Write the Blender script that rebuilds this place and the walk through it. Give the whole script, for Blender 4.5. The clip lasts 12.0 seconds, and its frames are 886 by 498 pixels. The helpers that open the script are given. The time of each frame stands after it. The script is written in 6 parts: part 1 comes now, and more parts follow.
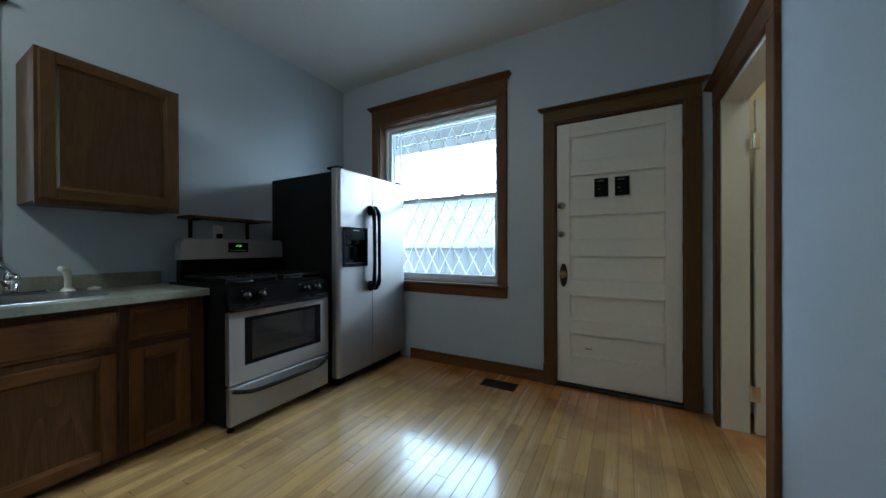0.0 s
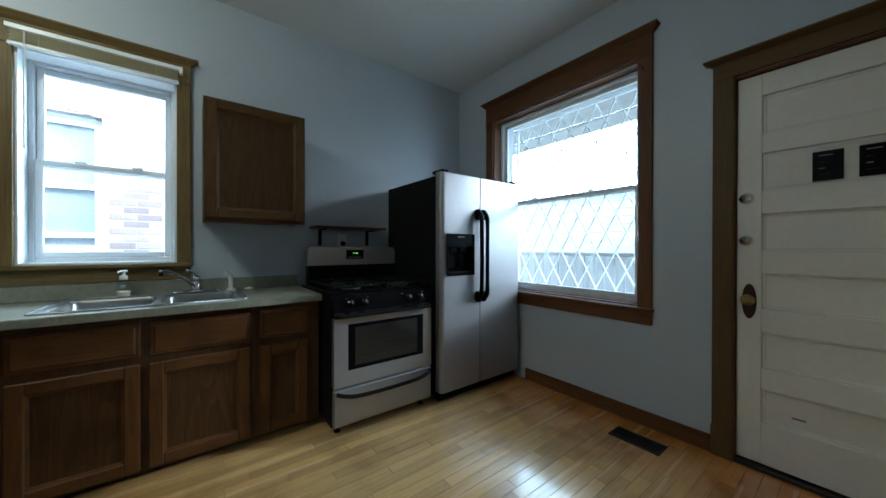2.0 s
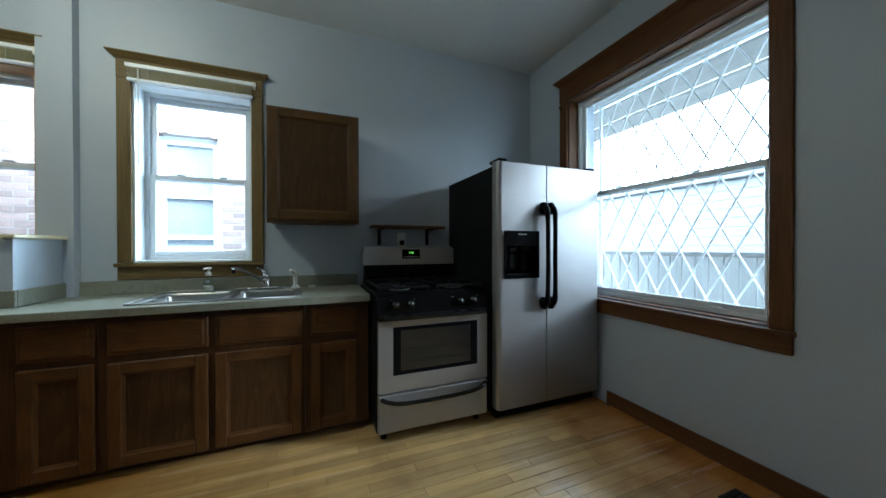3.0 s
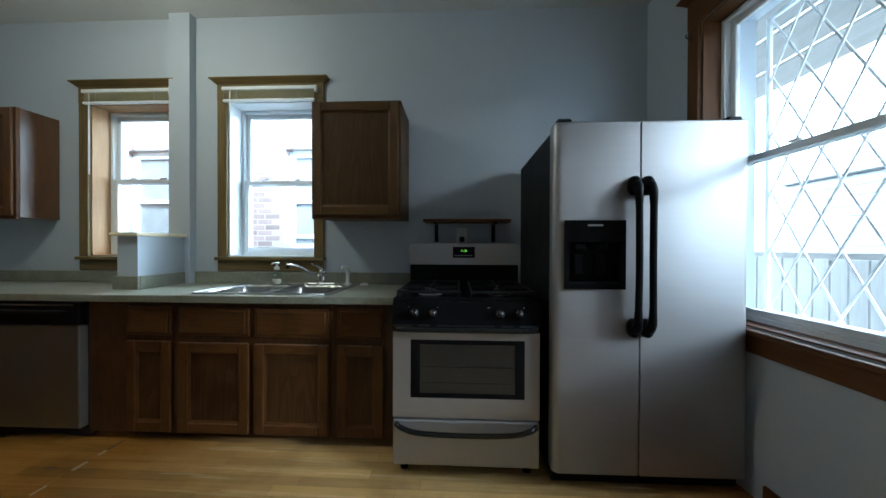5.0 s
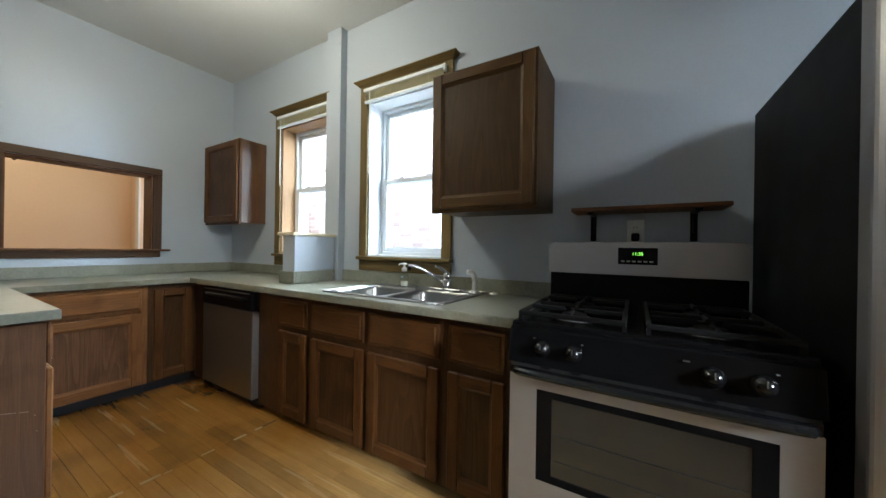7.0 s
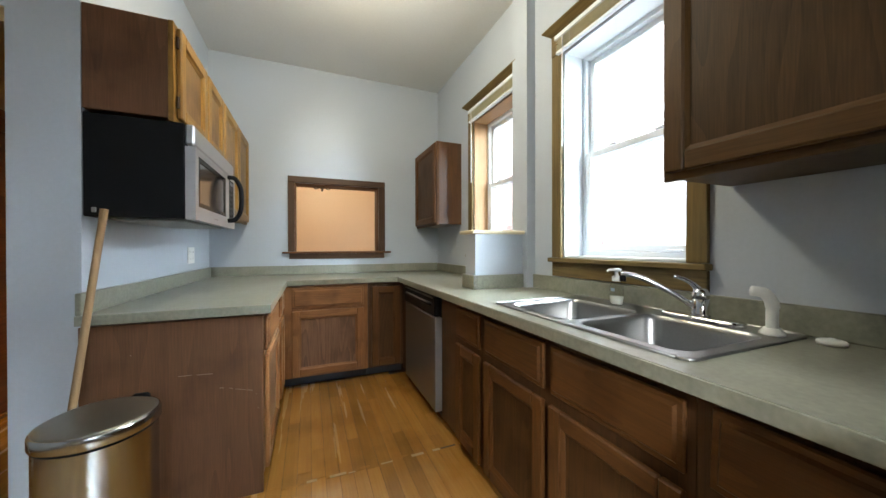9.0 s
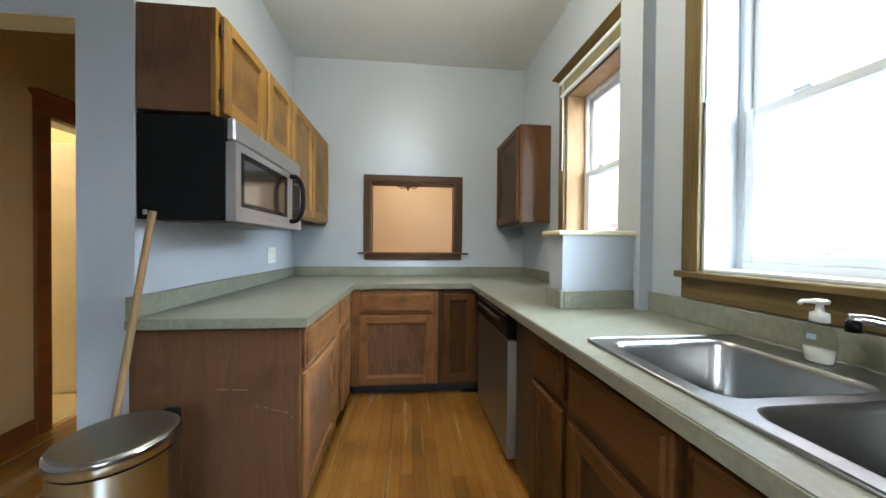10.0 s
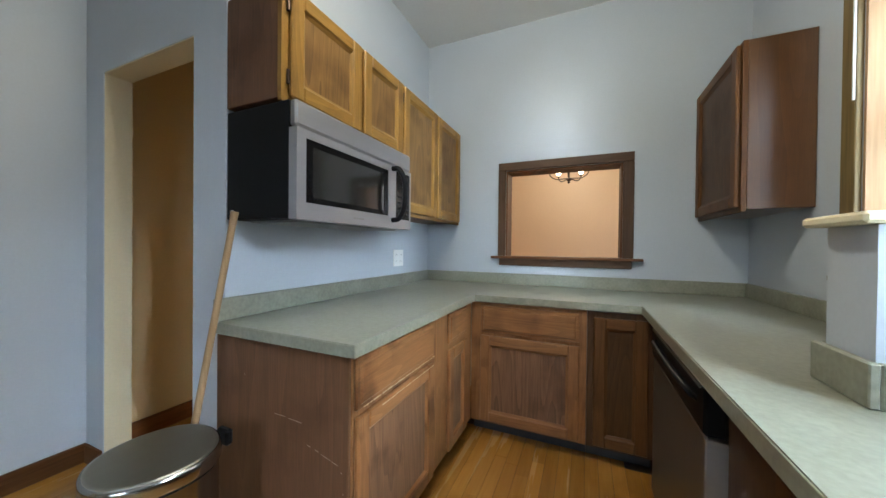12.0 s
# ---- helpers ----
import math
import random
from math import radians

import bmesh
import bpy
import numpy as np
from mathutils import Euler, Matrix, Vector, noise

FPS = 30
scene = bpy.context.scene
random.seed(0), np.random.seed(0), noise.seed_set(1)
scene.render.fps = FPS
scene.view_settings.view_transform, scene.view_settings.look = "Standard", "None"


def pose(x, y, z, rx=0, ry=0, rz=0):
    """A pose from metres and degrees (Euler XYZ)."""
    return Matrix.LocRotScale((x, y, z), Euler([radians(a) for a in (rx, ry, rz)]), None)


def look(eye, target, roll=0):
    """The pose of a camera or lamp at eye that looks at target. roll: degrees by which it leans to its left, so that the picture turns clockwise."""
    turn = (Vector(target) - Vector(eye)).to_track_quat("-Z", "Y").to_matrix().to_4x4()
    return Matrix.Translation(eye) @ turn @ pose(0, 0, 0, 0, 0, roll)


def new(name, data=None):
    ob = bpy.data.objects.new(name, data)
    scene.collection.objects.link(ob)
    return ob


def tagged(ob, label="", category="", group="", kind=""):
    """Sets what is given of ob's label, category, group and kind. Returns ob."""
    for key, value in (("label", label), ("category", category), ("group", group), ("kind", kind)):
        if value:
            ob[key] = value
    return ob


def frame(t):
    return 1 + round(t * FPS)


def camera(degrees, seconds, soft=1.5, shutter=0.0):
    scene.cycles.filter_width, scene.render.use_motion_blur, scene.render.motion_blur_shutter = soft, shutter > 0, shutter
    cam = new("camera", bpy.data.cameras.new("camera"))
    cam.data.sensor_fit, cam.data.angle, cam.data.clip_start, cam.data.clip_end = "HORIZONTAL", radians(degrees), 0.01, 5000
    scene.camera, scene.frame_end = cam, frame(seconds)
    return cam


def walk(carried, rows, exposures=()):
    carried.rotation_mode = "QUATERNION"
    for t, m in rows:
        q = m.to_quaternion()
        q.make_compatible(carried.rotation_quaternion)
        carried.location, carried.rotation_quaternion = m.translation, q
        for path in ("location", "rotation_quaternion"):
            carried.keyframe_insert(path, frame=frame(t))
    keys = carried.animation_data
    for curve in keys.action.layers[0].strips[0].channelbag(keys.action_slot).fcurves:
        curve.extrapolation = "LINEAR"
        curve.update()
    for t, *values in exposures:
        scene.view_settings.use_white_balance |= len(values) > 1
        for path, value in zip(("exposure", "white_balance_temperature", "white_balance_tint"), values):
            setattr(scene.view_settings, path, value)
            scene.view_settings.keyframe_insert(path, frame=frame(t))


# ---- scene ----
cam = camera(107.4, 12.0)
PATH = [
    (0, (0.17, 0.194, 1.117), (-0.797, 1.945, 1.112), -0.2),
    (0.5, (0.209, 0.282, 1.145), (-1.063, 1.826, 1.149), -0.3),
    (1, (0.182, 0.338, 1.167), (-1.237, 1.747, 1.163), -0.1),
    (1.5, (0.153, 0.428, 1.173), (-1.345, 1.753, 1.172), 0.1),
    (2, (0.143, 0.571, 1.183), (-1.444, 1.787, 1.176), 0.1),
    (2.5, (0.121, 0.738, 1.197), (-1.605, 1.747, 1.179), 0.1),
    (3, (0.077, 0.898, 1.181), (-1.78, 1.641, 1.17), -0.1),
    (4.8, (-0.184, 1.556, 1.173), (-2.183, 1.519, 1.151), 0.1),
    (5, (-0.224, 1.58, 1.164), (-2.222, 1.49, 1.151), 0.2),
    (5.5, (-0.373, 1.645, 1.16), (-2.355, 1.377, 1.153), 0.4),
    (6, (-0.511, 1.693, 1.155), (-2.446, 1.189, 1.154), 0.5),
    (6.5, (-0.646, 1.684, 1.157), (-2.488, 0.904, 1.148), 0.6),
    (6.7, (-0.697, 1.656, 1.149), (-2.495, 0.781, 1.145), 0.8),
    (8.3, (-1.152, 1.496, 1.146), (-2.303, -0.14, 1.13), -0.0),
    (8.5, (-1.187, 1.449, 1.146), (-2.226, -0.26, 1.131), 0.1),
    (9, (-1.3, 1.303, 1.143), (-2.058, -0.548, 1.133), -0.1),
    (9.5, (-1.413, 1.144, 1.172), (-1.919, -0.791, 1.152), 0.3),
    (10, (-1.541, 0.963, 1.175), (-1.747, -1.026, 1.153), 0.5),
    (10.5, (-1.59, 0.76, 1.162), (-1.526, -1.239, 1.14), 0.4),
    (11, (-1.644, 0.586, 1.169), (-1.348, -1.392, 1.146), 0.5),
    (11.5, (-1.729, 0.455, 1.18), (-1.174, -1.467, 1.156), 0.7),
    (12, (-1.758, 0.381, 1.177), (-0.954, -1.45, 1.16), 0.6),
]
EXPOSURES = [(0, -0.16, 4950, -4), (3, -0.17, 5180, -4), (5.5, -0.14, 5340, -1), (6.7, 0.28, 5650, 3), (8.3, 0.78, 6150, 6), (9.5, 0.79, 6080, 6), (10.5, 0.63, 5820, 5), (11, 0.56, 5720, 5), (12, 0.66, 5760, 5)]
walk(cam, [(t, look(eye, target, roll)) for t, eye, target, roll in PATH], EXPOSURES)


# ---- light ----
world = bpy.data.worlds.new("overcast_sky")
scene.world = world
world.use_nodes = True
sky = world.node_tree.nodes.new("ShaderNodeTexSky")
sky.sky_type, sky.sun_disc = "NISHITA", False
sky.sun_elevation, sky.sun_rotation = radians(20), radians(24)
sky.air_density, sky.dust_density = 1.0, 4.0
# a white veil of cloud over the clear sky
veil = world.node_tree.nodes.new("ShaderNodeVectorMath")
veil.operation, veil.inputs[1].default_value = "ADD", (68, 77, 84)
world.node_tree.links.new(sky.outputs[0], veil.inputs[0])
world.node_tree.links.new(veil.outputs[0], world.node_tree.nodes["Background"].inputs[0])
world.node_tree.nodes["Background"].inputs[1].default_value = 0.15


def lamp(name, kind, m, power, colour, **more):
    data = bpy.data.lights.new(name, kind)
    data.energy, data.color = power, colour
    for key, value in more.items():
        if key == "size":
            data.shape, data.size, data.size_y = "RECTANGLE", value[0], value[1]
        elif key == "radius":
            data.shadow_soft_size = value
        elif key == "angle":
            data.angle = value
    ob = new(name, data)
    ob.matrix_world = m
    return ob


lamp("sun", "SUN", look((4.07, 9.14, 3.64), (0, 0, 0)), 3.0, (0.97, 0.98, 1.0), angle=radians(7))
# added unseen lamp over the narrow passage beside the house, brightens the neighbour's brick
lamp("passage_fill", "AREA", look((-3.05, -0.4, 4.0), (-4.6, -0.4, 2.0)), 430, (0.82, 0.92, 1.0), size=(7.0, 1.6))


# ---- materials ----
def mat(name, colour, rough=0.5, metal=0.0, var=0.12, scale=4.0, stretch=(1, 1, 1), fine=60.0, bump=0.05, rvar=0.1,
        coat=0.0, other=None, rand=0.0, island=False, spec=0.5, coat_rough=0.15, warp=0.0):
    """A surface with colour that varies at two scales, gloss that varies, and fine relief."""
    m = bpy.data.materials.new(name)
    m.use_nodes = True
    n, link = m.node_tree.nodes, m.node_tree.links.new
    bsdf = n["Principled BSDF"]
    geo, mapping = n.new("ShaderNodeNewGeometry"), n.new("ShaderNodeMapping")
    mapping.inputs["Scale"].default_value = stretch
    link(geo.outputs["Position"], mapping.inputs["Vector"])
    big, small = n.new("ShaderNodeTexNoise"), n.new("ShaderNodeTexNoise")
    big.inputs["Scale"].default_value, big.inputs["Detail"].default_value = scale, 4
    small.inputs["Scale"].default_value, small.inputs["Detail"].default_value = fine, 5
    big.inputs["Distortion"].default_value = warp
    link(mapping.outputs[0], big.inputs["Vector"]), link(mapping.outputs[0], small.inputs["Vector"])
    add = n.new("ShaderNodeMath")
    add.operation = "MULTIPLY_ADD"
    link(small.outputs[0], add.inputs[0])
    add.inputs[1].default_value = 0.5
    half = n.new("ShaderNodeMath")
    half.operation = "MULTIPLY"
    half.inputs[1].default_value = 0.5
    link(big.outputs[0], half.inputs[0]), link(half.outputs[0], add.inputs[2])
    ramp = n.new("ShaderNodeValToRGB")
    ramp.color_ramp.elements[0].position, ramp.color_ramp.elements[1].position = 0.3, 0.7
    low = other or [c * (1 - var) for c in colour]
    high = colour if other else [min(1, c * (1 + var)) for c in colour]
    ramp.color_ramp.elements[0].color, ramp.color_ramp.elements[1].color = (*low, 1), (*high, 1)
    link(add.outputs[0], ramp.inputs[0])
    out = ramp.outputs[0]
    if rand:
        info = n.new("ShaderNodeNewGeometry" if island else "ShaderNodeObjectInfo")
        hsv, rng = n.new("ShaderNodeHueSaturation"), n.new("ShaderNodeMapRange")
        rng.inputs["To Min"].default_value, rng.inputs["To Max"].default_value = 1 - rand, 1 + rand
        link(info.outputs["Random Per Island" if island else "Random"], rng.inputs["Value"])
        link(rng.outputs[0], hsv.inputs["Value"]), link(out, hsv.inputs["Color"])
        out = hsv.outputs[0]
    link(out, bsdf.inputs["Base Color"])
    rr = n.new("ShaderNodeMapRange")
    rr.inputs["To Min"].default_value, rr.inputs["To Max"].default_value = max(0.02, rough - rvar), min(1, rough + rvar)
    link(big.outputs[0], rr.inputs["Value"]), link(rr.outputs[0], bsdf.inputs["Roughness"])
    bsdf.inputs["Metallic"].default_value = metal
    bsdf.inputs["Coat Weight"].default_value = coat
    bsdf.inputs["Coat Roughness"].default_value = coat_rough
    bsdf.inputs["Specular IOR Level"].default_value = spec
    if bump:
        b = n.new("ShaderNodeBump")
        b.inputs["Strength"].default_value, b.inputs["Distance"].default_value = bump, 0.01
        link(small.outputs[0], b.inputs["Height"]), link(b.outputs[0], bsdf.inputs["Normal"])
    return m


def wood(name, dark, light, axis, rough=0.5, grain=1.0, rand=0.0, coat=0.0):
    stretch = [22 * grain, 22 * grain, 22 * grain]
    stretch["xyz".index(axis)] = 1.1 * grain
    return mat(name, light, rough, var=0.3, scale=0.35, stretch=stretch, fine=4.5, warp=0.6, bump=0.06, rvar=0.12, other=dark, rand=rand, spec=0.22, coat=coat, coat_rough=0.28)


def glass_material(name, tint=(1, 1, 1), gloss=0.02):
    m = bpy.data.materials.new(name)
    m.use_nodes = True
    n, link = m.node_tree.nodes, m.node_tree.links.new
    n.remove(n["Principled BSDF"])
    clear, shine, mix = n.new("ShaderNodeBsdfTransparent"), n.new("ShaderNodeBsdfGlossy"), n.new("ShaderNodeMixShader")
    facing, fres = n.new("ShaderNodeLayerWeight"), n.new("ShaderNodeMath")
    fres.operation, fres.inputs[1].default_value = "POWER", 4.0
    clear.inputs[0].default_value = (*tint, 1)
    shine.inputs["Roughness"].default_value = gloss
    link(facing.outputs["Facing"], fres.inputs[0])
    link(fres.outputs[0], mix.inputs[0]), link(clear.outputs[0], mix.inputs[1]), link(shine.outputs[0], mix.inputs[2])
    link(mix.outputs[0], n["Material Output"].inputs["Surface"])
    return m


def glow_material(name, colour, strength):
    m = bpy.data.materials.new(name)
    m.use_nodes = True
    b = m.node_tree.nodes["Principled BSDF"]
    b.inputs["Base Color"].default_value = (*colour, 1)
    b.inputs["Emission Color"].default_value = (*colour, 1)
    b.inputs["Emission Strength"].default_value = strength
    return m


BLUE = mat("blue_grey_wall_paint", (0.445, 0.485, 0.54), 0.42, var=0.04, scale=1.2, fine=90, bump=0.04, rvar=0.06)
WHITE_CEIL = mat("ceiling_paint", (0.72, 0.72, 0.70), 0.6, var=0.05, scale=0.9, fine=70, bump=0.05)
TAN = mat("tan_wall_paint", (0.74, 0.56, 0.30), 0.5, var=0.05, scale=1.0, fine=90, bump=0.04)
CREAM = mat("cream_wall_paint", (0.70, 0.62, 0.42), 0.5, var=0.05, scale=1.0, fine=90, bump=0.04)
ORANGE = mat("peach_wall_paint", (0.74, 0.56, 0.38), 0.5, var=0.05, scale=0.8, fine=90, bump=0.04)
WHITE = mat("white_gloss_paint", (0.74, 0.72, 0.67), 0.35, var=0.05, scale=3, fine=40, bump=0.06)
VINYL = mat("white_vinyl", (0.80, 0.83, 0.86), 0.35, var=0.03, scale=3, fine=50, bump=0.02)
TRIM = wood("honey_pine_trim", (0.085, 0.058, 0.022), (0.215, 0.150, 0.056), "z")
TRIM_H = wood("honey_pine_trim_across", (0.085, 0.058, 0.022), (0.215, 0.150, 0.056), "y")
TRIM_D = wood("red_brown_trim", (0.065, 0.026, 0.009), (0.155, 0.065, 0.022), "z")
FRAME_Z = wood("umber_frame_upright", (0.045, 0.024, 0.012), (0.085, 0.045, 0.023), "z")
FRAME_X = wood("umber_frame_across", (0.045, 0.024, 0.012), (0.085, 0.045, 0.023), "x")
# red-brown trim brightened to orange-brown; the hall's stronger light is in the colour
TRIM_LIT = wood("lit_hall_trim", (0.16, 0.058, 0.018), (0.30, 0.112, 0.035), "y")
# wooden reveal coloured pale to carry the daylight that falls on it
REVEAL_LIT = wood("lit_wood_reveal", (0.30, 0.175, 0.085), (0.46, 0.29, 0.15), "z")
DTRIM = wood("olive_brown_casing", (0.065, 0.037, 0.013), (0.135, 0.078, 0.028), "z")
DTRIM_X = wood("olive_brown_casing_across", (0.065, 0.037, 0.013), (0.135, 0.078, 0.028), "x")
TRIM_DX = wood("red_brown_trim_across", (0.065, 0.026, 0.009), (0.155, 0.065, 0.022), "x")
TRIM_DY = wood("red_brown_trim_along", (0.065, 0.026, 0.009), (0.155, 0.065, 0.022), "y")
def oak(name, colour, axis, rough=0.48, cycles=9.0, depth=0.5, worn=0.0, coat=0.12):
    """Flat-sawn oak: growth lines as contours of a long noise, fine pores, and dark handling stains."""
    m = bpy.data.materials.new(name)
    m.use_nodes = True
    n, link = m.node_tree.nodes, m.node_tree.links.new
    bsdf = n["Principled BSDF"]
    geo, info, shift = n.new("ShaderNodeNewGeometry"), n.new("ShaderNodeObjectInfo"), n.new("ShaderNodeVectorMath")
    shift.operation, shift.inputs[2].default_value = "MULTIPLY_ADD", (1, 1, 1)
    link(info.outputs["Random"], shift.inputs[0])
    shift.inputs[1].default_value = (7.3, 5.1, 9.7)
    link(geo.outputs["Position"], shift.inputs[2])

    def noise(across, along, detail, source):
        mp, tex = n.new("ShaderNodeMapping"), n.new("ShaderNodeTexNoise")
        sc = [across] * 3
        sc["xyz".index(axis)] = along
        mp.inputs["Scale"].default_value = sc
        link(source, mp.inputs["Vector"]), link(mp.outputs[0], tex.inputs["Vector"])
        tex.inputs["Scale"].default_value, tex.inputs["Detail"].default_value = 1.0, detail
        return tex.outputs[0]

    def math_node(op, a, b=None, c=None):
        q = n.new("ShaderNodeMath")
        q.operation = op
        for k, v in enumerate((a, b, c)):
            if v is None:
                continue
            if isinstance(v, (int, float)):
                q.inputs[k].default_value = v
            else:
                link(v, q.inputs[k])
        return q.outputs[0]

    rings = noise(9.0, 0.9, 1.0, shift.outputs[0])
    saw = math_node("FRACT", math_node("MULTIPLY", rings, cycles))
    pores = noise(260.0, 9.0, 3.0, geo.outputs["Position"])
    tone = math_node("ADD", math_node("MULTIPLY", saw, 0.24), math_node("MULTIPLY", pores, 0.72))
    ramp = n.new("ShaderNodeValToRGB")
    ramp.color_ramp.elements[0].position, ramp.color_ramp.elements[1].position = 0.2, 0.75
    low = [c * (1 - depth) for c in colour]
    ramp.color_ramp.elements[0].color, ramp.color_ramp.elements[1].color = (*low, 1), (*[c * 1.12 for c in colour], 1)
    link(tone, ramp.inputs[0])
    stain = noise(4.0, 4.0, 6.0, shift.outputs[0])
    rng, mix = n.new("ShaderNodeMapRange"), n.new("ShaderNodeMix")
    rng.inputs["From Min"].default_value, rng.inputs["From Max"].default_value, rng.inputs["To Max"].default_value = 0.52, 0.68, 0.25 + worn
    link(stain, rng.inputs["Value"])
    mix.data_type, mix.blend_type = "RGBA", "MULTIPLY"
    mix.inputs[7].default_value = (0.42, 0.36, 0.33, 1)
    link(rng.outputs[0], mix.inputs[0]), link(ramp.outputs[0], mix.inputs[6])
    link(mix.outputs[2], bsdf.inputs["Base Color"])
    gloss = n.new("ShaderNodeMapRange")
    gloss.inputs["To Min"].default_value, gloss.inputs["To Max"].default_value = rough - 0.12, rough + 0.12
    link(stain, gloss.inputs["Value"]), link(gloss.outputs[0], bsdf.inputs["Roughness"])
    bsdf.inputs["Specular IOR Level"].default_value = 0.2
    bsdf.inputs["Coat Weight"].default_value, bsdf.inputs["Coat Roughness"].default_value = coat, 0.28
    b = n.new("ShaderNodeBump")
    b.inputs["Strength"].default_value, b.inputs["Distance"].default_value = 0.06, 0.01
    link(pores, b.inputs["Height"]), link(b.outputs[0], bsdf.inputs["Normal"])
    return m


def oak_finish(name, frame, panel, worn=0.0, coat=0.12):
    """Uprights, rails along y, rails along x and door panels of one cabinet finish."""
    return (oak(name + "_upright", frame, "z", depth=0.35, worn=worn, coat=coat), oak(name + "_along", frame, "y", depth=0.35, worn=worn, coat=coat),
            oak(name + "_across", frame, "x", depth=0.35, worn=worn, coat=coat), oak(name + "_panel", panel, "z", depth=0.55, worn=worn, coat=coat))


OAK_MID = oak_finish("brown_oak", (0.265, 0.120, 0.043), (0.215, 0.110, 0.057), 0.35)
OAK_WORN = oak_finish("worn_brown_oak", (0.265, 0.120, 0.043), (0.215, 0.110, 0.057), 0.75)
# the brown oak again, darkened: shade on the window-side units put into its colour
OAK_SHADED = oak_finish("shaded_oak", (0.108, 0.0445, 0.0120), (0.080, 0.0355, 0.0115), 0.25, 0.05)
# darkest copy of the oak, with the dim wall's shade in its colour
OAK_DIM = oak_finish("dimmed_oak", (0.082, 0.041, 0.012), (0.062, 0.031, 0.010), 0.1, 0.03)
OAK_SHEEN = oak("varnished_cabinet_side", (0.115, 0.050, 0.016), "z", 0.34, 5.0, 0.3, 0.1, 0.8)
# grime and the shade between doors, both put into the frame's colour
OAK_FACE = oak("shaded_grimy_face_frame", (0.078, 0.034, 0.012), "z", 0.5, depth=0.4, worn=0.3)
# brighter, yellower copy of the oak: window light on the doors put into colour
OAK_LIT = oak_finish("lit_oak", (0.28, 0.15, 0.030), (0.23, 0.125, 0.040), 0.3)
OAK_END = oak("oak_veneer_panel", (0.140, 0.066, 0.032), "z", 0.5, 5.0, 0.34, 0.3)
LAMINATE = mat("grey_green_laminate", (0.275, 0.275, 0.218), 0.33, var=0.14, scale=9, fine=70, bump=0.015, other=(0.165, 0.168, 0.128), warp=0.4)
STEEL = mat("brushed_steel", (0.28, 0.28, 0.27), 0.42, 0.95, var=0.05, scale=3, stretch=(1, 1, 60), fine=40, bump=0.015, rvar=0.05)
STEEL_LIGHT = mat("satin_steel_door", (0.37, 0.362, 0.372), 0.42, 0.82, var=0.04, scale=2, stretch=(1, 1, 50), fine=40, bump=0.01, rvar=0.04)
DISH_STEEL = mat("dishwasher_steel", (0.27, 0.27, 0.27), 0.36, 0.95, var=0.05, scale=2, stretch=(1, 50, 1), fine=40, bump=0.01, rvar=0.04)
SINK_STEEL = mat("sink_steel", (0.31, 0.31, 0.305), 0.33, 1.0, var=0.08, scale=8, fine=150, bump=0.01, rvar=0.06)
CHROME = mat("chrome", (0.75, 0.75, 0.76), 0.12, 1.0, var=0.03, bump=0.0, rvar=0.04)
CAN_STEEL = mat("polished_can_steel", (0.42, 0.42, 0.415), 0.19, 1.0, var=0.05, scale=3, stretch=(1, 1, 40), fine=40, bump=0.01, rvar=0.05)
LID_STEEL = mat("brushed_lid_steel", (0.31, 0.305, 0.27), 0.38, 1.0, var=0.06, scale=3, stretch=(40, 1, 1), fine=40, bump=0.012, rvar=0.05)
BRASS = mat("worn_brass", (0.30, 0.20, 0.09), 0.35, 1.0, var=0.25, scale=30, bump=0.03)
BLACK = mat("black_enamel", (0.004, 0.004, 0.0045), 0.22, var=0.2, scale=4, fine=80, bump=0.01, rvar=0.06, spec=0.1)
BLACK_MATT = mat("black_textured_metal", (0.007, 0.007, 0.008), 0.5, var=0.2, scale=8, fine=220, bump=0.05, spec=0.09)
BLACK_PLASTIC = mat("black_plastic", (0.006, 0.006, 0.007), 0.36, var=0.2, scale=6, fine=120, bump=0.02, spec=0.06)
GLOSS_BLACK = mat("glossy_black_plastic", (0.006, 0.006, 0.007), 0.14, var=0.2, scale=6, fine=120, bump=0.0, rvar=0.03, spec=0.5)
IRON = mat("cast_iron", (0.008, 0.008, 0.0085), 0.55, spec=0.12, var=0.2, scale=20, fine=200, bump=0.12)
DARK_GLASS = mat("dark_oven_glass", (0.018, 0.017, 0.016), 0.1, var=0.1, bump=0.0, rvar=0.03, coat=0.5)
DARK_BASE = mat("black_toe_kick", (0.02, 0.021, 0.027), 0.6, var=0.3, scale=20, fine=120, bump=0.06)
VENT_BROWN = mat("dark_brown_metal", (0.012, 0.009, 0.007), 0.45, 0.2, var=0.2, bump=0.03)
FILLER = mat("pale_wood_filler", (0.33, 0.215, 0.085), 0.5, var=0.25, scale=20, fine=120, bump=0.1)
RAW_WOOD = mat("raw_worn_wood", (0.44, 0.33, 0.22), 0.7, var=0.25, scale=40, fine=160, bump=0.1)
SUBFLOOR = mat("floor_joint_dark", (0.05, 0.028, 0.012), 0.8, var=0.2, bump=0.02)
PLASTIC_WHITE = mat("white_plastic", (0.78, 0.78, 0.76), 0.35, var=0.04, bump=0.01)
BLIND = mat("ivory_blind_slats", (0.60, 0.56, 0.38), 0.4, var=0.08, scale=6, bump=0.02)
BROOM = wood("pale_broom_wood", (0.20, 0.125, 0.06), (0.34, 0.225, 0.12), "z")
CONCRETE = mat("concrete", (0.30, 0.295, 0.28), 0.8, var=0.15, scale=2, fine=30, bump=0.2)
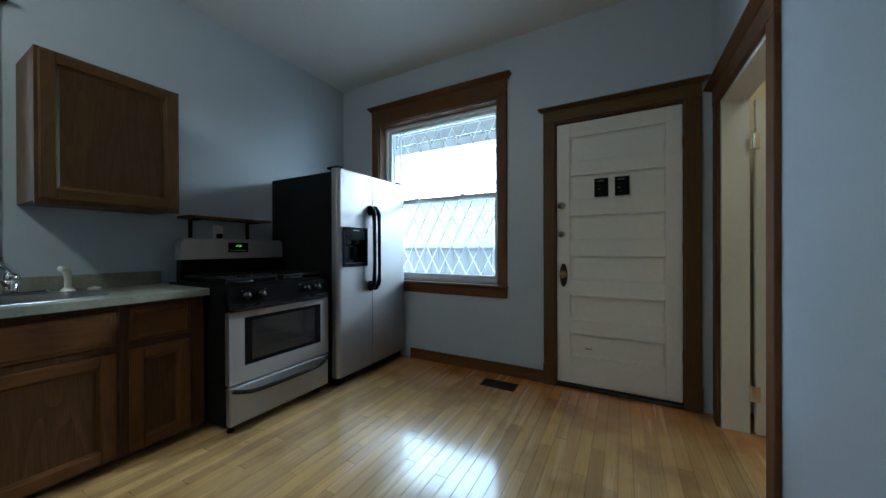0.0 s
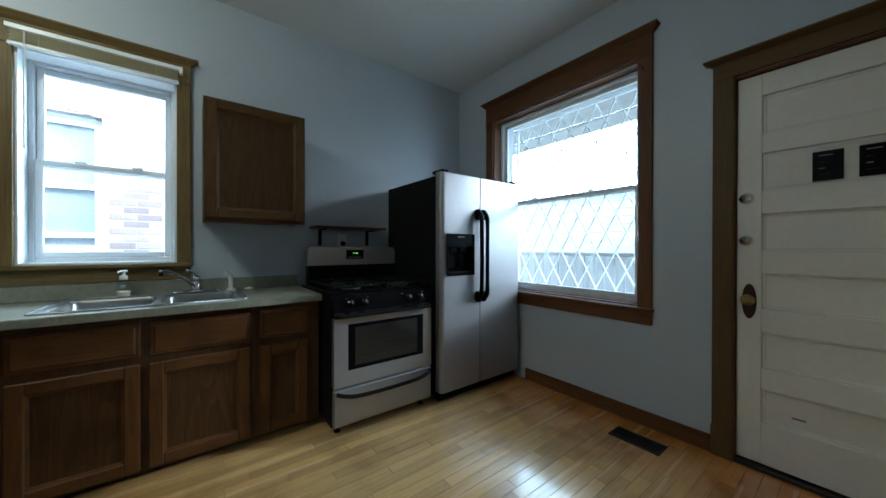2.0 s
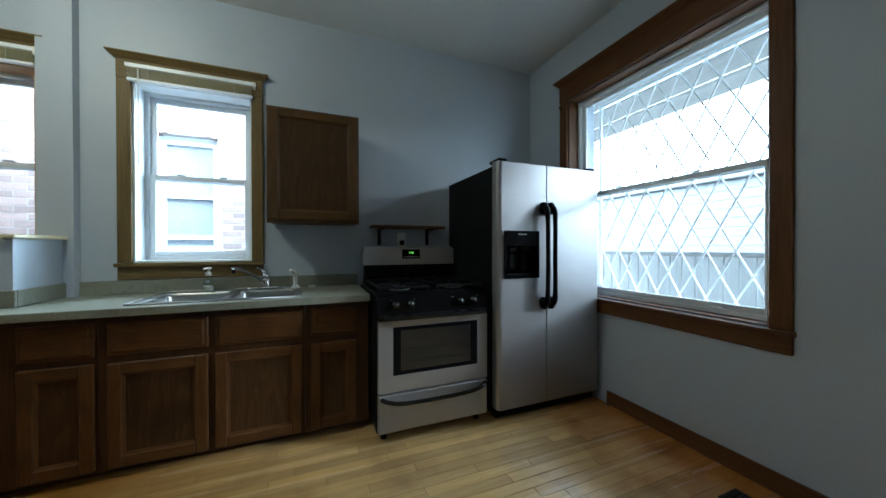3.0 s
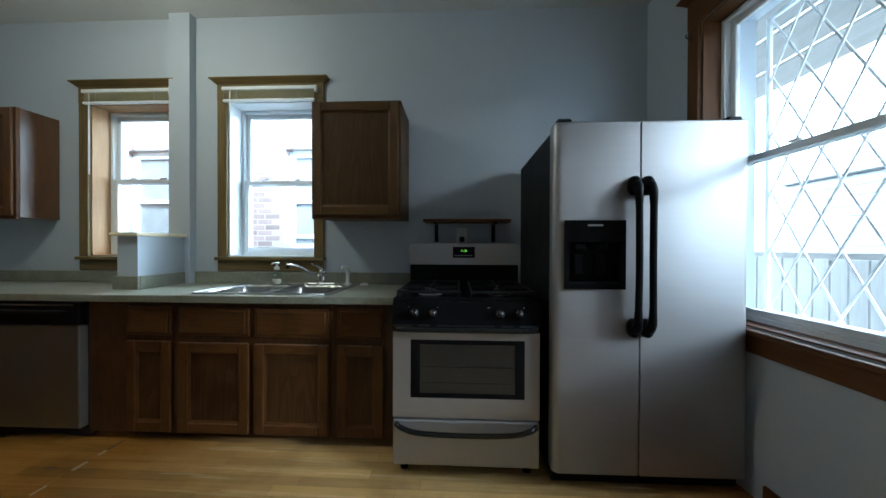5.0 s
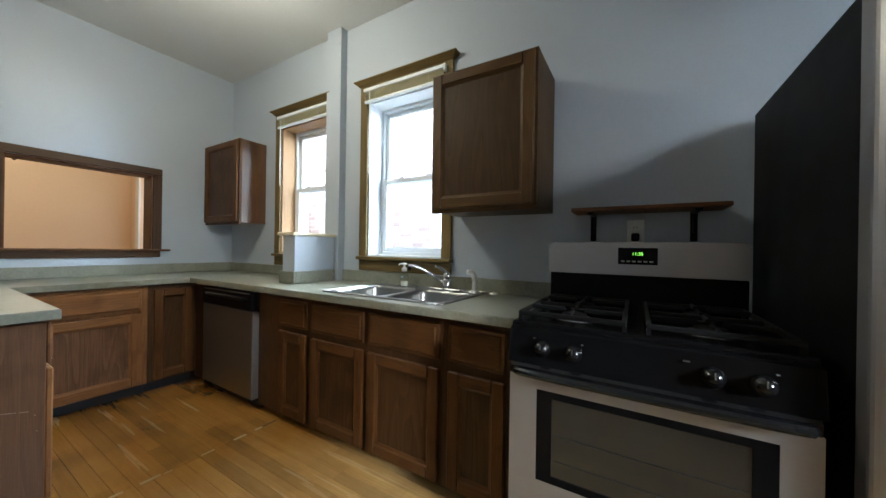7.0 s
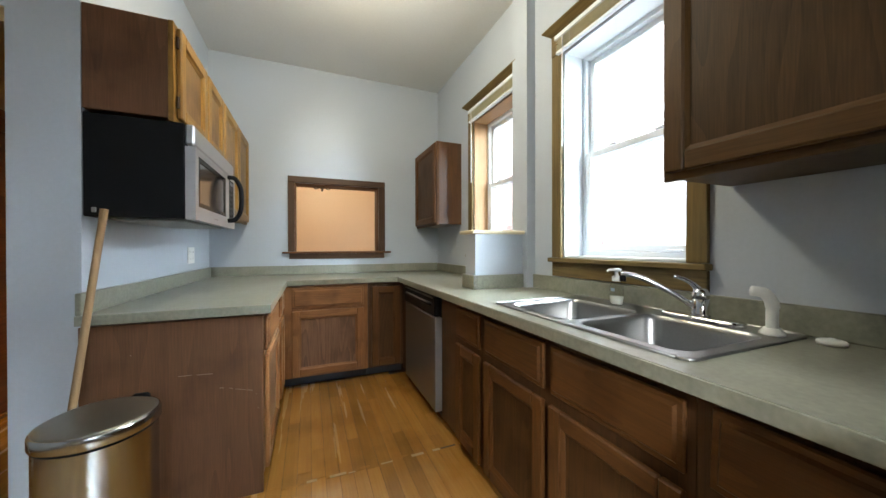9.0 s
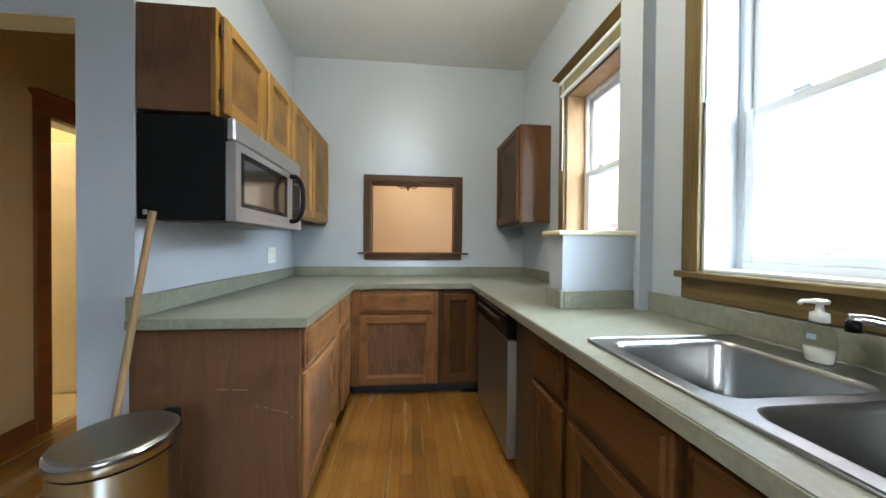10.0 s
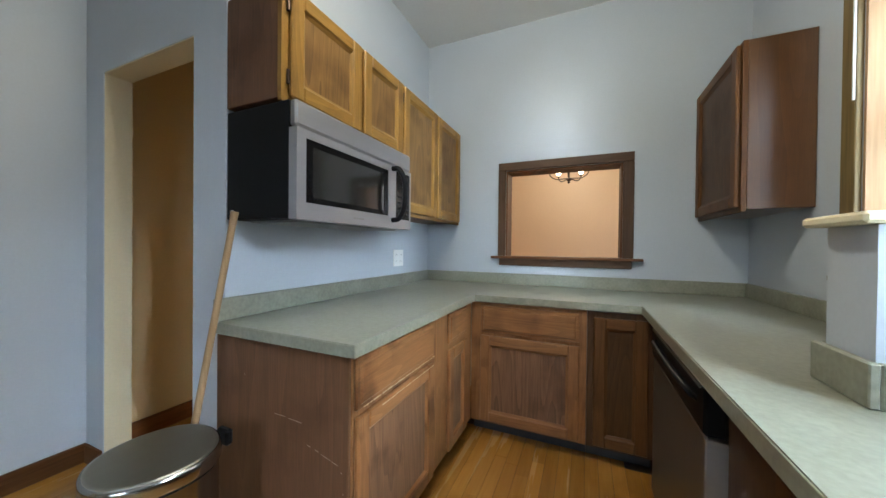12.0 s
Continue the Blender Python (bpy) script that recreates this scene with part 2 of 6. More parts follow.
BRICK = mat("red_brown_brick", (0.23, 0.165, 0.15), 0.85, var=0.2, scale=9, fine=70, bump=0.25, rand=0.25)
BRICK_REST = mat("red_brown_brick_rest", (0.23, 0.165, 0.15), 0.85, var=0.2, scale=9, fine=70, bump=0.25, rand=0.25, island=True)
PANE_GREY = mat("opaque_grey_pane", (0.26, 0.265, 0.27), 0.2, var=0.2, scale=3, bump=0.0)
MORTAR = mat("mortar", (0.33, 0.29, 0.27), 0.9, var=0.1, scale=10, fine=90, bump=0.2)
PORCH = wood("weathered_grey_boards", (0.24, 0.238, 0.23), (0.36, 0.355, 0.34), "z", 0.8)
PORCH_ROOF = wood("grey_brown_porch_ceiling", (0.20, 0.192, 0.185), (0.30, 0.29, 0.28), "x", 0.8)
PORCH_X = wood("weathered_grey_boards_across", (0.16, 0.155, 0.15), (0.26, 0.255, 0.245), "x", 0.8)
GATE = mat("pale_painted_steel", (0.80, 0.81, 0.82), 0.5, 0.1, var=0.08, scale=10, bump=0.03)
SIDING = mat("pale_siding_paint", (0.15, 0.155, 0.16), 0.7, var=0.06, scale=2, fine=30, bump=0.05, rand=0.05)
GLASS = glass_material("window_glass")
BOTTLE = glass_material("clear_bottle_plastic", (0.93, 0.94, 0.93), 0.08)
SOAP = mat("cloudy_bottle_plastic", (0.66, 0.66, 0.60), 0.25, var=0.05, bump=0.0)
GREEN = glow_material("green_clock_digits", (0.35, 1.0, 0.1), 1.6)
WEST_GLOW = glow_material("west_glow_panel", (0.86, 0.94, 1.0), 33.0)
BULB = glow_material("warm_lamp_glass", (1.0, 0.80, 0.55), 7.0)
DOME = glow_material("warm_ceiling_dome", (1.0, 0.86, 0.62), 3.0)
BRONZE = mat("dark_bronze", (0.05, 0.03, 0.02), 0.4, 0.8, var=0.2, bump=0.02)


def plank_material(name, island):
    """Maple strips: random tone, long grain, old orange varnish left near the back wall, grey worn stains."""
    m = mat(name, (0.80, 0.55, 0.24), 0.25, var=0.2, scale=0.6, stretch=(30, 1.4, 30), fine=3.0, bump=0.05, rvar=0.10,
            other=(0.60, 0.375, 0.14), rand=0.19, island=island, coat=1.0, coat_rough=0.115)
    n, link = m.node_tree.nodes, m.node_tree.links.new
    bsdf = n["Principled BSDF"]
    colour = bsdf.inputs["Base Color"].links[0].from_socket
    geo, stain, sep = n.new("ShaderNodeNewGeometry"), n.new("ShaderNodeTexNoise"), n.new("ShaderNodeSeparateXYZ")
    stain.inputs["Scale"].default_value, stain.inputs["Detail"].default_value = 2.6, 9
    link(geo.outputs["Position"], stain.inputs["Vector"]), link(geo.outputs["Position"], sep.inputs[0])
    # varnish edge that wanders about y = 2.3
    wander, edge = n.new("ShaderNodeMath"), n.new("ShaderNodeMapRange")
    wander.operation, wander.inputs[1].default_value = "MULTIPLY_ADD", 0.9
    link(stain.outputs[0], wander.inputs[0]), link(sep.outputs["Y"], wander.inputs[2])
    edge.inputs["From Min"].default_value, edge.inputs["From Max"].default_value = 2.75, 3.3
    link(wander.outputs[0], edge.inputs["Value"])
    mix = n.new("ShaderNodeMix")
    mix.data_type, mix.blend_type = "RGBA", "MULTIPLY"
    mix.inputs[7].default_value = (0.76, 0.48, 0.26, 1)
    link(edge.outputs[0], mix.inputs[0]), link(colour, mix.inputs[6])
    grey, dark = n.new("ShaderNodeMapRange"), n.new("ShaderNodeMix")
    grey.inputs["From Min"].default_value, grey.inputs["From Max"].default_value = 0.50, 0.68
    grey.inputs["To Max"].default_value = 0.6
    link(stain.outputs[0], grey.inputs["Value"])
    dark.data_type, dark.blend_type = "RGBA", "MULTIPLY"
    dark.inputs[7].default_value = (0.52, 0.46, 0.42, 1)
    link(grey.outputs[0], dark.inputs[0]), link(mix.outputs[2], dark.inputs[6])
    # strips tinted darker and browner southward from about y = 0.9
    old, tint = n.new("ShaderNodeMapRange"), n.new("ShaderNodeMix")
    old.inputs["From Min"].default_value, old.inputs["From Max"].default_value = 0.15, 1.35
    old.inputs["To Min"].default_value, old.inputs["To Max"].default_value = 1.0, 0.0
    link(wander.outputs[0], old.inputs["Value"])
    tint.data_type, tint.blend_type = "RGBA", "MULTIPLY"
    tint.inputs[7].default_value = (0.52, 0.375, 0.175, 1)
    link(old.outputs[0], tint.inputs[0]), link(dark.outputs[2], tint.inputs[6])
    link(tint.outputs[2], bsdf.inputs["Base Color"])
    return m


PLANK, PLANK_REST = plank_material("maple_strip", False), plank_material("maple_strip_rest", True)


# ---- building helpers ----
ORIGIN = {}


def thing(name, at, label, category="", group="", kind=""):
    """An Empty at the thing's base, to which its parts belong."""
    ob = new(name)
    ob.empty_display_size = 0.05
    ob.location = at
    ORIGIN[ob] = Vector(at)
    return tagged(ob, label, category, group, kind)


def mesh_of(name, bm, material):
    me = bpy.data.meshes.new(name)
    bm.normal_update()
    bm.to_mesh(me)
    bm.free()
    me.materials.append(material)
    return me


def part(name, bm, material, parent=None, label="", smooth=False):
    """A bmesh in world coordinates as ONE mesh object under a thing or a part."""
    if parent is not None:
        bmesh.ops.translate(bm, verts=bm.verts, vec=-ORIGIN[parent])
    me = mesh_of(name, bm, material)
    if smooth:
        for p in me.polygons:
            p.use_smooth = True
    ob = new(name, me)
    if parent is not None:
        ob.parent = parent
        ORIGIN[ob] = ORIGIN[parent]
    if label:
        ob["label"] = label
    return ob


def structure(name, bm, material, label):
    return tagged(part(name, bm, material), label, name.split("_")[0], kind="structure")


def box(bm, x0, x1, y0, y1, z0, z1, c=0.0):
    """A box, its edges chamfered by c."""
    x0, x1, y0, y1, z0, z1 = min(x0, x1), max(x0, x1), min(y0, y1), max(y0, y1), min(z0, z1), max(z0, z1)
    c = min(c, 0.3 * min(x1 - x0, y1 - y0, z1 - z0))
    if c <= 0:
        v = [bm.verts.new((x, y, z)) for x in (x0, x1) for y in (y0, y1) for z in (z0, z1)]
        for f in ((0, 1, 3, 2), (4, 6, 7, 5), (0, 4, 5, 1), (2, 3, 7, 6), (0, 2, 6, 4), (1, 5, 7, 3)):
            bm.faces.new([v[i] for i in f])
        return bm
    lo, hi = (x0, y0, z0), (x1, y1, z1)
    v = {}
    for s in ((i, j, k) for i in (0, 1) for j in (0, 1) for k in (0, 1)):
        for a in range(3):
            p = [hi[b] - c if s[b] else lo[b] + c for b in range(3)]
            p[a] = hi[a] if s[a] else lo[a]
            v[s, a] = bm.verts.new(p)
    faces = []
    for a in range(3):
        b, d = (a + 1) % 3, (a + 2) % 3
        for side in (0, 1):
            ring = []
            for sb, sd in ((0, 0), (1, 0), (1, 1), (0, 1)):
                s = [0, 0, 0]
                s[a], s[b], s[d] = side, sb, sd
                ring.append(v[tuple(s), a])
            faces.append(ring if side else ring[::-1])
        for sb in (0, 1):
            for sd in (0, 1):
                s0, s1 = [0, 0, 0], [0, 0, 0]
                s0[b] = s1[b] = sb
                s0[d] = s1[d] = sd
                s1[a] = 1
                ring = [v[tuple(s0), b], v[tuple(s1), b], v[tuple(s1), d], v[tuple(s0), d]]
                faces.append(ring if sb == sd else ring[::-1])
    for s in ((i, j, k) for i in (0, 1) for j in (0, 1) for k in (0, 1)):
        faces.append([v[s, 0], v[s, 1], v[s, 2]])
    made = [bm.faces.new(f) for f in faces]
    bmesh.ops.recalc_face_normals(bm, faces=made)
    return bm


def new_box(*a, **k):
    return box(bmesh.new(), *a, **k)


def on(side, plane, u0, u1, n0, n1, v0, v1):
    """The extent of a box on a wall: u along it, n out from it, v up. The side names the wall; it faces the room."""
    if side == "W":
        return (plane + n0, plane + n1, u0, u1, v0, v1)
    if side == "E":
        return (plane - n0, plane - n1, u0, u1, v0, v1)
    if side == "S":
        return (u0, u1, plane + n0, plane + n1, v0, v1)
    return (u0, u1, plane - n0, plane - n1, v0, v1)


def place(side, plane, u, n, v):
    b = on(side, plane, u, u, n, n, v, v)
    return Vector((b[0], b[2], b[4]))


def prism(bm, ring_a, ring_b):
    """A solid between two rings of points."""
    a, b = [bm.verts.new(p) for p in ring_a], [bm.verts.new(p) for p in ring_b]
    k = len(a)
    made = [bm.faces.new(a[::-1]), bm.faces.new(b)]
    for i in range(k):
        made.append(bm.faces.new((a[i], a[(i + 1) % k], b[(i + 1) % k], b[i])))
    bmesh.ops.recalc_face_normals(bm, faces=made)
    return bm


def loft(bm, rings, caps=True):
    rows = [[bm.verts.new(p) for p in ring] for ring in rings]
    k = len(rows[0])
    made = []
    for r0, r1 in zip(rows, rows[1:]):
        for i in range(k):
            made.append(bm.faces.new((r0[i], r0[(i + 1) % k], r1[(i + 1) % k], r1[i])))
    if caps:
        made += [bm.faces.new(rows[0][::-1]), bm.faces.new(rows[-1])]
    bmesh.ops.recalc_face_normals(bm, faces=made)
    return bm


def tube(bm, points, radius, seg=10):
    """A round bar along points; radius may be one number or one for each point."""
    pts = [Vector(p) for p in points]
    radii = radius if isinstance(radius, (list, tuple)) else [radius] * len(pts)
    rings, side = [], None
    for i, p in enumerate(pts):
        d = (pts[min(i + 1, len(pts) - 1)] - pts[max(i - 1, 0)]).normalized()
        if side is None:
            side = d.orthogonal().normalized()
        side = (side - d * side.dot(d)).normalized()
        up = d.cross(side)
        rings.append([p + radii[i] * (math.cos(2 * math.pi * j / seg) * side + math.sin(2 * math.pi * j / seg) * up) for j in range(seg)])
    return loft(bm, rings)


def lathe(bm, centre, profile, axis=(0, 0, 1), seg=20):
    """A turned solid: profile rows of (distance along the axis, radius)."""
    ax, c = Vector(axis).normalized(), Vector(centre)
    s = ax.orthogonal().normalized()
    t = ax.cross(s)
    rings = [[c + ax * h + max(r, 1e-4) * (math.cos(2 * math.pi * j / seg) * s + math.sin(2 * math.pi * j / seg) * t) for j in range(seg)] for h, r in profile]
    return loft(bm, rings)


def arc(points, steps=8):
    """A smooth line through points."""
    p = [Vector(q) for q in points]
    p = [2 * p[0] - p[1]] + p + [2 * p[-1] - p[-2]]
    out = []
    for i in range(1, len(p) - 2):
        for k in range(steps):
            t = k / steps
            out.append(0.5 * ((2 * p[i]) + (p[i + 1] - p[i - 1]) * t + (2 * p[i - 1] - 5 * p[i] + 4 * p[i + 1] - p[i + 2]) * t * t
                              + (3 * p[i] - p[i - 1] - 3 * p[i + 1] + p[i + 2]) * t ** 3))
    return out + [p[-2]]


def pierced(bm, side, plane, u0, u1, depth, v0, v1, holes):
    """A wall depth thick behind its face, with holes (u0, u1, v0, v1) right through it."""
    us = sorted({u0, u1, *[h[0] for h in holes], *[h[1] for h in holes]})
    vs = sorted({v0, v1, *[h[2] for h in holes], *[h[3] for h in holes]})
    for a, b in zip(us, us[1:]):
        run = []
        for c, d in zip(vs, vs[1:]):
            if any(h[0] <= (a + b) / 2 <= h[1] and h[2] <= (c + d) / 2 <= h[3] for h in holes):
                continue
            if run and abs(run[-1][1] - c) < 1e-9:
                run[-1][1] = d
            else:
                run.append([c, d])
        for c, d in run:
            box(bm, *on(side, plane, a, b, -depth, 0, c, d))
    return bm


def ring_panel(side, plane, u0, u1, n0, n1, v0, v1, hole):
    """One slab with a rectangular hole through it."""
    a, b, c, d = hole
    loop = lambda n, q: [place(side, plane, q[0], n, q[2]), place(side, plane, q[1], n, q[2]), place(side, plane, q[1], n, q[3]), place(side, plane, q[0], n, q[3])]
    o, i = (u0, u1, v0, v1), (a, b, c, d)
    return loft_ring(bmesh.new(), [loop(n0, o), loop(n1, o), loop(n1, i), loop(n0, i)])


def loft_ring(bm, rings):
    rows = [[bm.verts.new(p) for p in ring] for ring in rings]
    made = []
    for r0, r1 in zip(rows, rows[1:] + rows[:1]):
        for i in range(len(r0)):
            k = (i + 1) % len(r0)
            made.append(bm.faces.new((r0[i], r0[k], r1[k], r1[i])))
    bmesh.ops.recalc_face_normals(bm, faces=made)
    return bm


def grid_slab(bm, xs, ys, z0, z1, inside):
    """One connected slab over the cells of a grid that inside() picks."""
    cells = {(i, j) for i in range(len(xs) - 1) for j in range(len(ys) - 1) if inside((xs[i] + xs[i + 1]) / 2, (ys[j] + ys[j + 1]) / 2)}
    v = {}
    def at(i, j, z):
        if (i, j, z) not in v:
            v[i, j, z] = bm.verts.new((xs[i], ys[j], z))
        return v[i, j, z]
    for i, j in cells:
        bm.faces.new([at(i, j, z1), at(i + 1, j, z1), at(i + 1, j + 1, z1), at(i, j + 1, z1)])
        bm.faces.new([at(i, j + 1, z0), at(i + 1, j + 1, z0), at(i + 1, j, z0), at(i, j, z0)])
        for di, dj, a, b in ((-1, 0, (0, 1), (0, 0)), (1, 0, (1, 0), (1, 1)), (0, -1, (0, 0), (1, 0)), (0, 1, (1, 1), (0, 1))):
            if (i + di, j + dj) not in cells:
                bm.faces.new([at(i + a[0], j + a[1], z0), at(i + b[0], j + b[1], z0), at(i + b[0], j + b[1], z1), at(i + a[0], j + a[1], z1)])
    return bm


# ---- the plan: faces of the walls ----
XW, XR, YB, YP = -2.685, 0.70, 2.965, -2.235
XL, YO, CEIL = -0.455, -0.45, 2.94
TOP = 0.878
WIN1 = (-0.205, 0.482, 1.085, 2.285)
WIN2 = (-1.335, -0.66, 1.085, 2.285)
BWIN = (-2.15, -0.80, 0.79, 2.45)
BDOOR = (-0.31, 0.545, 0.0, 2.135)
PASS = (-1.992, -1.163, 1.10, 1.785)
RDOOR = (1.985, 2.79, 0.0, 2.02)
BATH = (-1.90, -1.31, 0.0, 1.955)

# ---- setting ----
floor = structure("floor", new_box(-2.685, 2.3, -2.235, 3.2, -0.12, -0.006), SUBFLOOR, "worn maple strip floor with orange varnish near the back wall")
ORIGIN[floor] = Vector((0, 0, 0))
structure("ceiling", new_box(-2.99, 2.45, -2.4, 3.4, CEIL, CEIL + 0.12), WHITE_CEIL, "plain white painted plaster ceiling of the kitchen")
structure("wall_west", pierced(bmesh.new(), "W", XW, -2.235, 2.965, 0.30, -0.12, CEIL, [WIN1, WIN2]), BLUE, "blue-grey painted wall behind sink and stove")
structure("wall_north", pierced(bmesh.new(), "N", YB, -2.985, XR, 0.30, -0.12, CEIL, [BWIN, BDOOR]), BLUE, "blue-grey painted back wall with window and door")
structure("wall_south", pierced(bmesh.new(), "S", YP, -2.985, XR, 0.15, -0.12, CEIL, [PASS]), BLUE, "blue-grey painted wall with a serving opening")
structure("wall_east", pierced(bmesh.new(), "E", XR, -0.5075, YB + 0.3, 0.13, -0.12, CEIL, [RDOOR]), BLUE, "blue-grey painted wall with a cased doorway")
structure("wall_counter", new_box(XL, -0.245, YP, YO, 0, CEIL), BLUE, "short blue-grey wall end behind the counter")
structure("wall_hall_header", pierced(bmesh.new(), "S", YO, -0.245, XR, 0.0575, 0, CEIL, [(-0.245, 0.515, 0, 2.05)]), BLUE, "blue-grey wall above the hall opening")
structure("wall_hall_lining", pierced(bmesh.new(), "S", YO - 0.0575, -0.245, XR, 0.0575, 0, CEIL, [(-0.245, 0.515, 0, 2.05)]), CREAM, "cream painted back of the hall opening")
bm = new_box(0.511, 0.5155, YO - 0.112, YO - 0.003, 0, 2.046)
box(bm, -0.245, 0.511, YO - 0.112, YO - 0.003, 2.046, 2.0505)
structure("trim_hall_opening", bm, CREAM, "cream painted reveal of the hall opening")
structure("wall_hall_east", pierced(bmesh.new(), "E", XR, YP - 0.15, -0.5075, 0.13, -0.12, CEIL, [BATH]), TAN, "tan painted hall wall with a doorway")
structure("wall_hall_west", new_box(-0.245, -0.241, YP, YO - 0.115, 0, CEIL), TAN, "tan painted hall wall")
structure("wall_hall_south", new_box(-0.24, XR, YP, YP + 0.004, 0, CEIL), TAN, "tan painted end of the hall")

# chase and pony wall on the counter
structure("wall_chase", new_box(XW, -2.62, -0.63, -0.465, TOP, CEIL), BLUE, "narrow boxed pipe chase between the windows")
pony = thing("pony_wall", (-2.46, -0.585, TOP), "short painted half wall standing on the counter", "wall", kind="structure")
part("wall_body", new_box(XW, -2.265, -0.655, -0.515, TOP, 1.228), BLUE, pony)
part("cap", new_box(XW, -2.232, -0.685, -0.488, 1.229, 1.252, c=0.006), CREAM, pony, "cream painted wooden cap")


def header(bm, side, plane, u0, u1, v0, v1, out):
    """A head casing with a cap that flares out at its ends."""
    box(bm, *on(side, plane, u0, u1, 0, 0.024, v0, v0 + (v1 - v0) * 0.76), c=0.002)
    m = v0 + (v1 - v0) * 0.76
    lo = [place(side, plane, u0 - 0.004, 0.0, m), place(side, plane, u1 + 0.004, 0.0, m), place(side, plane, u1 + 0.004, 0.028, m), place(side, plane, u0 - 0.004, 0.028, m)]
    hi = [place(side, plane, u0 - out, 0.0, v1 - 0.012), place(side, plane, u1 + out, 0.0, v1 - 0.012), place(side, plane, u1 + out, 0.06, v1 - 0.012), place(side, plane, u0 - out, 0.06, v1 - 0.012)]
    prism(bm, lo, hi)
    box(bm, *on(side, plane, u0 - out - 0.006, u1 + out + 0.006, 0, 0.066, v1 - 0.012, v1), c=0.003)
    return bm


def window(name, label, side, plane, hole, casing, head_h, sill, mats, reveal, recess, rail, clip_u=(-9, 9)):
    """A cased double-hung window: casing, head, sill, apron, reveal lining, two sashes with panes."""
    u0, u1, v0, v1 = hole
    up, across = mats
    w = thing(name, place(side, plane, (u0 + u1) / 2, 0, v0), label, "window", kind="structure")
    for a, b in ((u0 - casing, u0), (u1, u1 + casing)):
        if a > clip_u[0] and b < clip_u[1]:
            part("casing", new_box(*on(side, plane, a, b, 0.0, 0.022, v0 - 0.004, v1), c=0.003), up, w)
    part("head_casing", header(bmesh.new(), side, plane, max(u0 - casing, clip_u[0]), min(u1 + casing, clip_u[1]), v1 + 0.001, v1 + head_h, 0.035), across, w)
    part("window_sill", new_box(*on(side, plane, max(u0 - casing - 0.008, clip_u[0]), min(u1 + casing + 0.008, clip_u[1]), -recess + 0.05, sill, v0 - 0.03, v0 - 0.005), c=0.004), across, w)
    part("apron", new_box(*on(side, plane, max(u0 - casing, clip_u[0]), min(u1 + casing, clip_u[1]), 0.001, 0.02, v0 - 0.115, v0 - 0.031), c=0.003), across, w)
    t = 0.012
    for b in ((u0, u0 + t, v0, v1), (u1 - t, u1, v0, v1), (u0 + t, u1 - t, v1 - t, v1), (u0 + t, u1 - t, v0 - 0.004, v0 + 0.008)):
        part("reveal", new_box(*on(side, plane, b[0], b[1], -recess, -0.001, b[2], b[3])), reveal, w)
    f = 0.035
    n0, n1 = -recess - 0.06, -recess + 0.012
    for b in ((u0, u0 + f, v0, v1), (u1 - f, u1, v0, v1), (u0 + f, u1 - f, v1 - f, v1), (u0 + f, u1 - f, v0, v0 + f)):
        part("window_frame", new_box(*on(side, plane, b[0], b[1], n0, n1, b[2], b[3]), c=0.004), VINYL, w)
    a, b = u0 + f, u1 - f
    for s0, s1, n, nm in ((v0 + f, rail + 0.02, -recess - 0.015, "lower"), (rail - 0.02, v1 - f, -recess - 0.045, "upper")):
        s, g = 0.034, 0.026
        for q in ((a, a + s, s0, s1), (b - s, b, s0, s1), (a + s, b - s, s1 - s, s1), (a + s, b - s, s0, s0 + s)):
            part("sash", new_box(*on(side, plane, q[0], q[1], n, n + g, q[2], q[3]), c=0.004), VINYL, w)
        pane = part("pane", new_box(*on(side, plane, a + s, b - s, n + 0.009, n + 0.013, s0 + s, s1 - s)), GLASS, w)
        pane.visible_shadow = False
    for q in (0.3, 0.72):
        part("sash_lock", new_box(*on(side, plane, a + (b - a) * q - 0.025, a + (b - a) * q + 0.025, -recess + 0.0, -recess + 0.02, rail + 0.021, rail + 0.032), c=0.003), VINYL, w)
    part("sash_lift", new_box(*on(side, plane, a + (b - a) * 0.78, a + (b - a) * 0.78 + 0.07, -recess + 0.012, -recess + 0.03, v0 + 0.036, v0 + 0.048), c=0.003), VINYL, w)
    return w


window("window_1", "white double-hung window in honey pine casing over the sink", "W", XW, WIN1, 0.075, 0.165, 0.05, (TRIM, TRIM_H), VINYL, 0.15, 1.68)
window("window_2", "white double-hung window in pine casing beside the chase", "W", XW, WIN2, 0.075, 0.165, 0.05, (TRIM, TRIM_H), REVEAL_LIT, 0.15, 1.70, clip_u=(-9, -0.635))
window("window_3", "wide double-hung window in red-brown wooden casing", "N", YB, BWIN, 0.085, 0.19, 0.04, (TRIM_D, TRIM_DX), TRIM_D, 0.11, 1.615)


